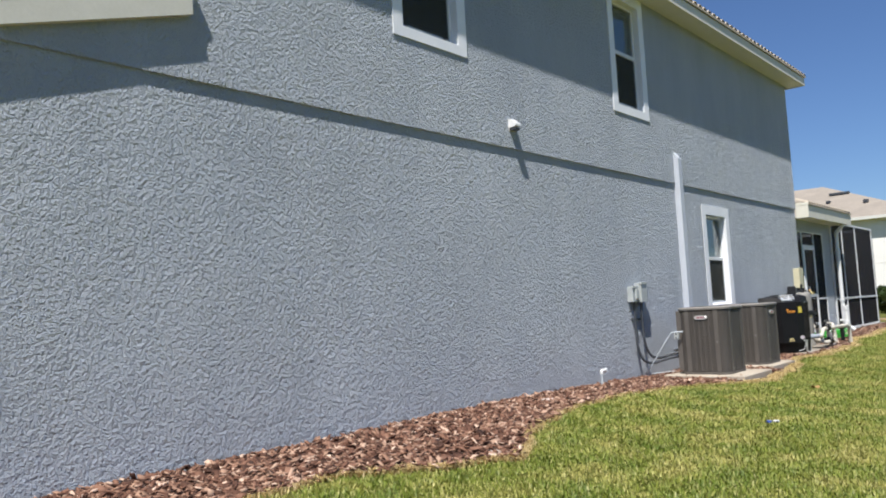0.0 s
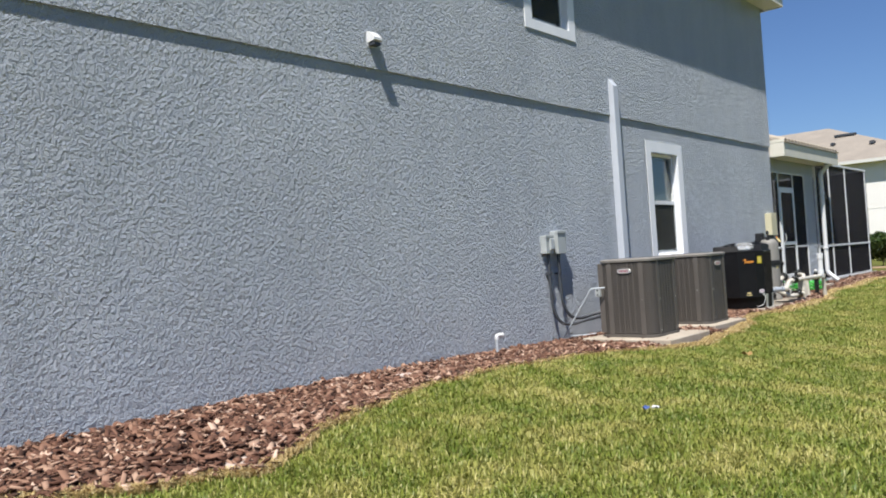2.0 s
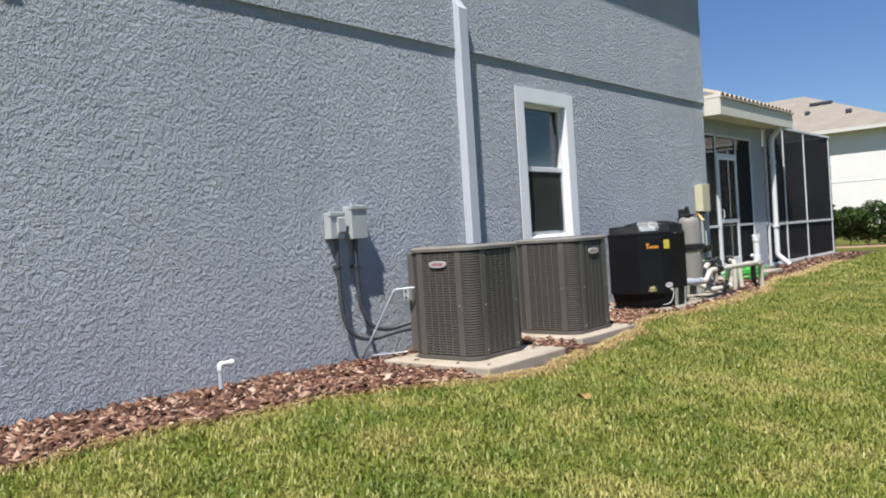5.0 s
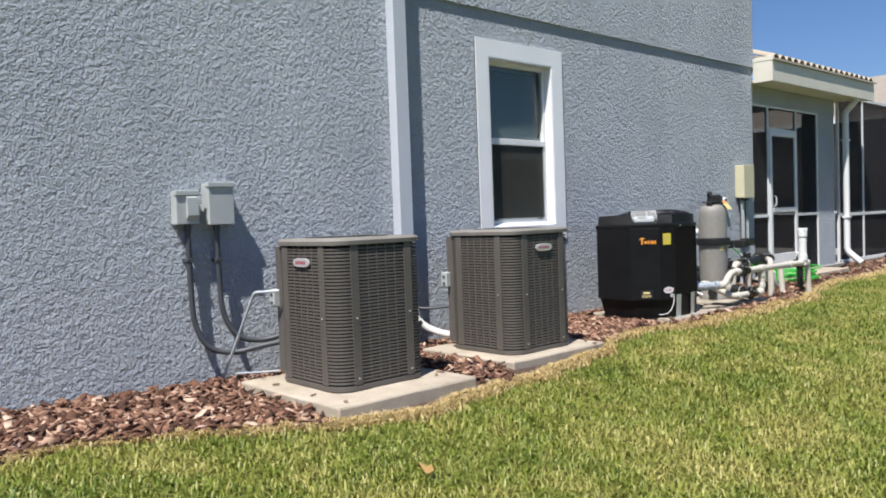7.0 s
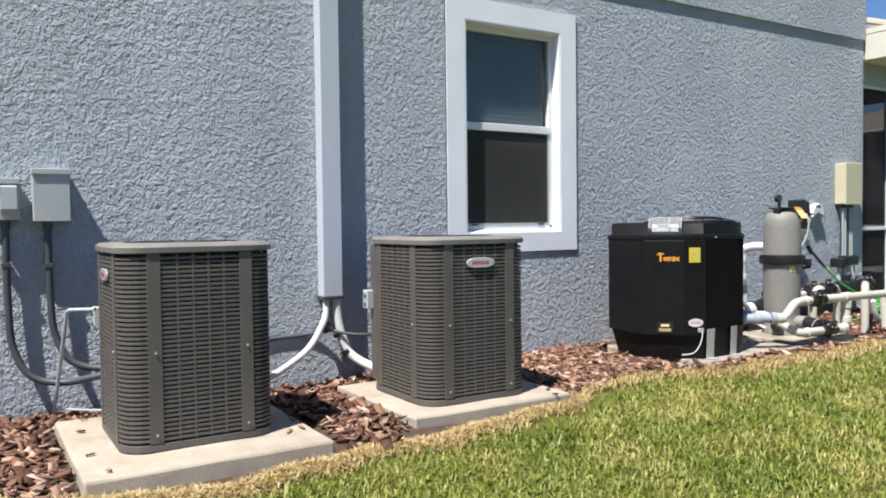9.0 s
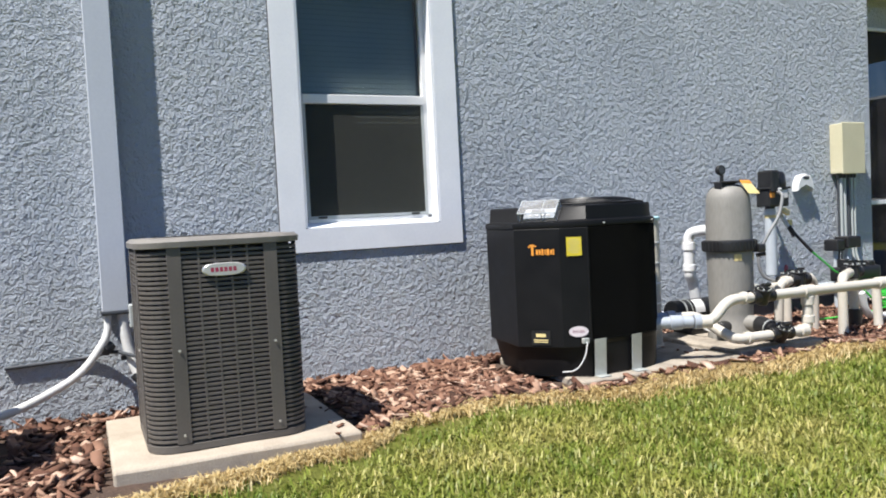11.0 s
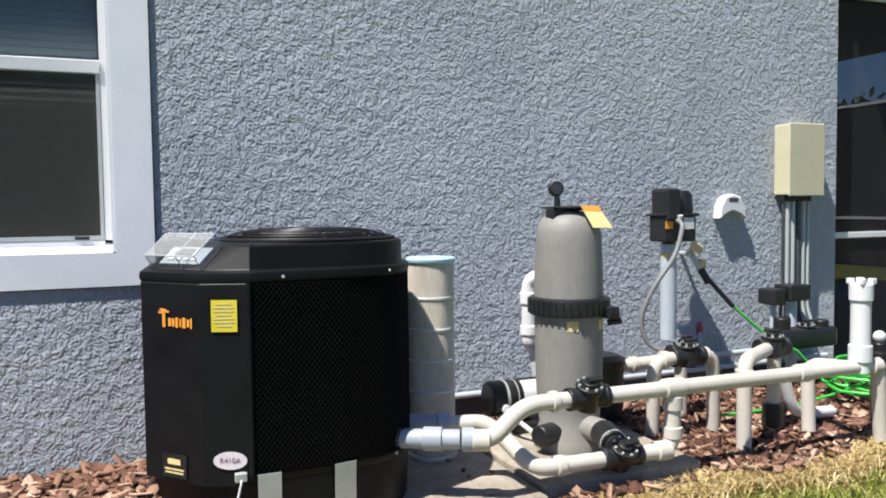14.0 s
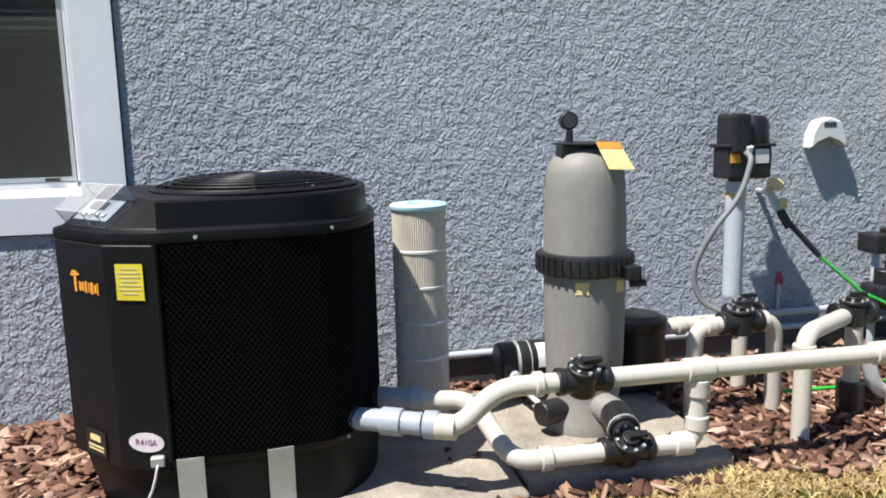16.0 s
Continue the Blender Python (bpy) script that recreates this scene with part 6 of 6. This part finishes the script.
on_pad = ((ax_ > -5.3) & (ax_ < -4.16) & (ay_ > 10.86) & (ay_ < 12.0) & ((ax_ < -5.18) | (ay_ < 10.98) | (ay_ > 11.80))) | ((ax_ > -5.3) & (ax_ < -4.3) & (ay_ > 12.5) & (ay_ < 13.6) & ((ax_ < -5.22) | (ay_ > 13.42))) | ((ax_ > -5.4) & (ax_ < -4.55) & (ay_ > 15.95) & (ay_ < 16.15))
ax_, ay_ = ax_[on_pad], ay_[on_pad]
n = len(ax_)
box_cloud("stray_chips", CHIP, np.stack([ax_, ay_, np.where(ay_ > 14, 0.10, 0.085)], 1), np.stack([rng.uniform(0.01, 0.03, n), rng.uniform(0.005, 0.012, n), rng.uniform(0.002, 0.005, n)], 1), np.stack([rng.normal(0, 0.1, n), rng.normal(0, 0.1, n), rng.uniform(0, 6.28, n)], 1), "stray bark chips lying on the concrete pads", "mulch")

# the chips between the units and the heater, one by one
chip_rng = random.Random(77)
chip_meshes = []
for j in range(8):
    bm = B()
    hx, hy, hz = chip_rng.uniform(0.028, 0.068), chip_rng.uniform(0.012, 0.028), chip_rng.uniform(0.004, 0.008)
    ring = [(hx * math.cos(t) * chip_rng.uniform(0.8, 1.2), hy * math.sin(t) * chip_rng.uniform(0.8, 1.2)) for t in [2 * math.pi * i / 7 for i in range(7)]]
    loft(bm, [[(a * s, b * s, z + 0.10 * a * a / hx) for a, b in ring] for s, z in ((0.9, -hz), (1.0, 0.0), (0.88, hz))])
    chip_meshes.append(mesh_of("bark_chip", bm, [CHIP_DARK, CHIP_MID, CHIP_PALE][j % 3], False))
for i in range(300):
    y = chip_rng.uniform(13.75, 14.78)
    x = chip_rng.uniform(WALL + 0.05, float(bed_edge(y)) - 0.03)
    z = float(ground_z(x, y)) + chip_rng.uniform(0.042, 0.058)
    piece("bark_chip", chip_meshes[i % 8], mulch_bed, pose(x, y, z, chip_rng.gauss(0, 14), chip_rng.gauss(0, 14), chip_rng.uniform(0, 360)))

# ---- lawn blades ----
def blades(name, mat, x, y, length, width, lean, label, seed):
    rng = np.random.default_rng(seed)
    n = len(x)
    z = ground_z(x, y) - 0.004
    t = rng.uniform(0, 6.283, n)
    d = np.stack([np.cos(t), np.sin(t), np.zeros(n)], 1)
    s = np.stack([-np.sin(t), np.cos(t), np.zeros(n)], 1)
    p = np.stack([x, y, z], 1)
    L = (length * (0.6 + 0.7 * rng.random(n)))[:, None]
    W = (width * (0.7 + 0.6 * rng.random(n)))[:, None]
    k1 = (lean * (0.3 + rng.random(n)))[:, None]
    up = np.array([[0, 0, 1.0]])
    m = p + up * L * 0.55 + d * L * 0.35 * k1
    tip = p + up * L * np.maximum(0.95 - 0.35 * k1, 0.3) + d * L * 0.95 * k1
    v = np.stack([p - s * W, p + s * W, m + s * W * 0.85, m - s * W * 0.85, tip], 1).reshape(-1, 3)
    base = (np.arange(n) * 5)[:, None]
    idx = (np.concatenate([base + np.array([[0, 1, 2, 3]]), base + np.array([[3, 2, 4]])], 1)).reshape(-1).astype(np.int32)
    starts = np.stack([np.arange(n) * 7, np.arange(n) * 7 + 4], 1).reshape(-1).astype(np.int32)
    me = bpy.data.meshes.new(name)
    me.vertices.add(len(v))
    me.vertices.foreach_set("co", v.reshape(-1))
    me.loops.add(len(idx))
    me.loops.foreach_set("vertex_index", idx)
    me.polygons.add(n * 2)
    me.polygons.foreach_set("loop_start", starts)
    me.update(calc_edges=True)
    me.materials.append(mat)
    return tagged(new(name, me), label, "grass", "", "stuff")


def scatter(count, x0, x1, y0, y1, seed, margin):
    rng = np.random.default_rng(seed)
    x, y = rng.uniform(x0, x1, count), rng.uniform(y0, y1, count)
    keep = x > bed_edge(y) + margin + np.where(y > 13.0, 0.09, -0.03) + 0.05 * rng.normal(size=count)
    return x[keep], y[keep]


gx_, gy_ = scatter(330000, -4.8, -0.4, 2.5, 20.0, 31, 0.13)
blades("lawn_grass", GRASS, gx_, gy_, 0.050, 0.0038, 0.9, "short green lawn with straw-coloured blades", 32)
gx_, gy_ = scatter(60000, -5.1, 1.5, 20.0, 30.0, 33, 0.05)
blades("lawn_grass_far", GRASS, gx_, gy_, 0.055, 0.007, 0.9, "short green lawn farther along the house", 34)
# sparser blades thinning out over the rest of the yard
rng = np.random.default_rng(37)
wx, wy = -5.0 + 10.0 * rng.random(150000), -6.0 + 26.0 * rng.random(150000)
out = np.maximum(np.maximum(wx + 0.4, 2.5 - wy), 0.0)
sparse = (out > 0) & (rng.random(150000) > out / 6.5) & (wx > bed_edge(wy) + 0.1)
blades("lawn_grass_around", GRASS, wx[sparse], wy[sparse], 0.052, 0.007, 0.9, "short green lawn thinning out over the yard", 38)
rng = np.random.default_rng(35)
fy = rng.uniform(-3.0, 24.0, 92000)
fx = bed_edge(fy) + np.abs(rng.normal(0, 1.0, len(fy))) * np.where(fy > 14.2, 0.095, np.where(fy > 10.0, 0.055, 0.04)) - 0.04
blades("dry_grass_edge", DRY_GRASS, fx, fy, 0.062, 0.0034, 1.1, "dry straw-coloured grass fringe along the mulch", 36)

# fallen leaf on the lawn
leaf_z = float(ground_z((-3.22), 10.68)) + 0.055
bm = B()
loft(bm, [[((-3.22) + r * math.cos(t), 10.68 + 0.5 * r * math.sin(t), leaf_z + 0.02 * math.sin(2 * t) + o) for t, r in [(2 * math.pi * i / 12, 0.04 if i % 6 else 0.06) for i in range(12)]] for o in (0.0, 0.004)])
solid("fallen_leaf", bm, mottled("dry_leaf", (0.24, 0.14, 0.05), (0.38, 0.24, 0.09), 0.7, 20.0, 90.0, 0.3), "dry brown fallen leaf on the lawn", "leaf", "", True)

# ---- tiles along the eaves ----
for i in range(62):
    piece("tile", TILE, roof_main, Matrix.Translation((EAVE_X + 0.06, CORNER + 0.24 - i * 0.21, 6.20)))
for i in range(18):
    piece("tile", TILE, roof_lanai, Matrix.Translation((-5.355, CORNER + 0.12 + i * 0.21, 3.20)))
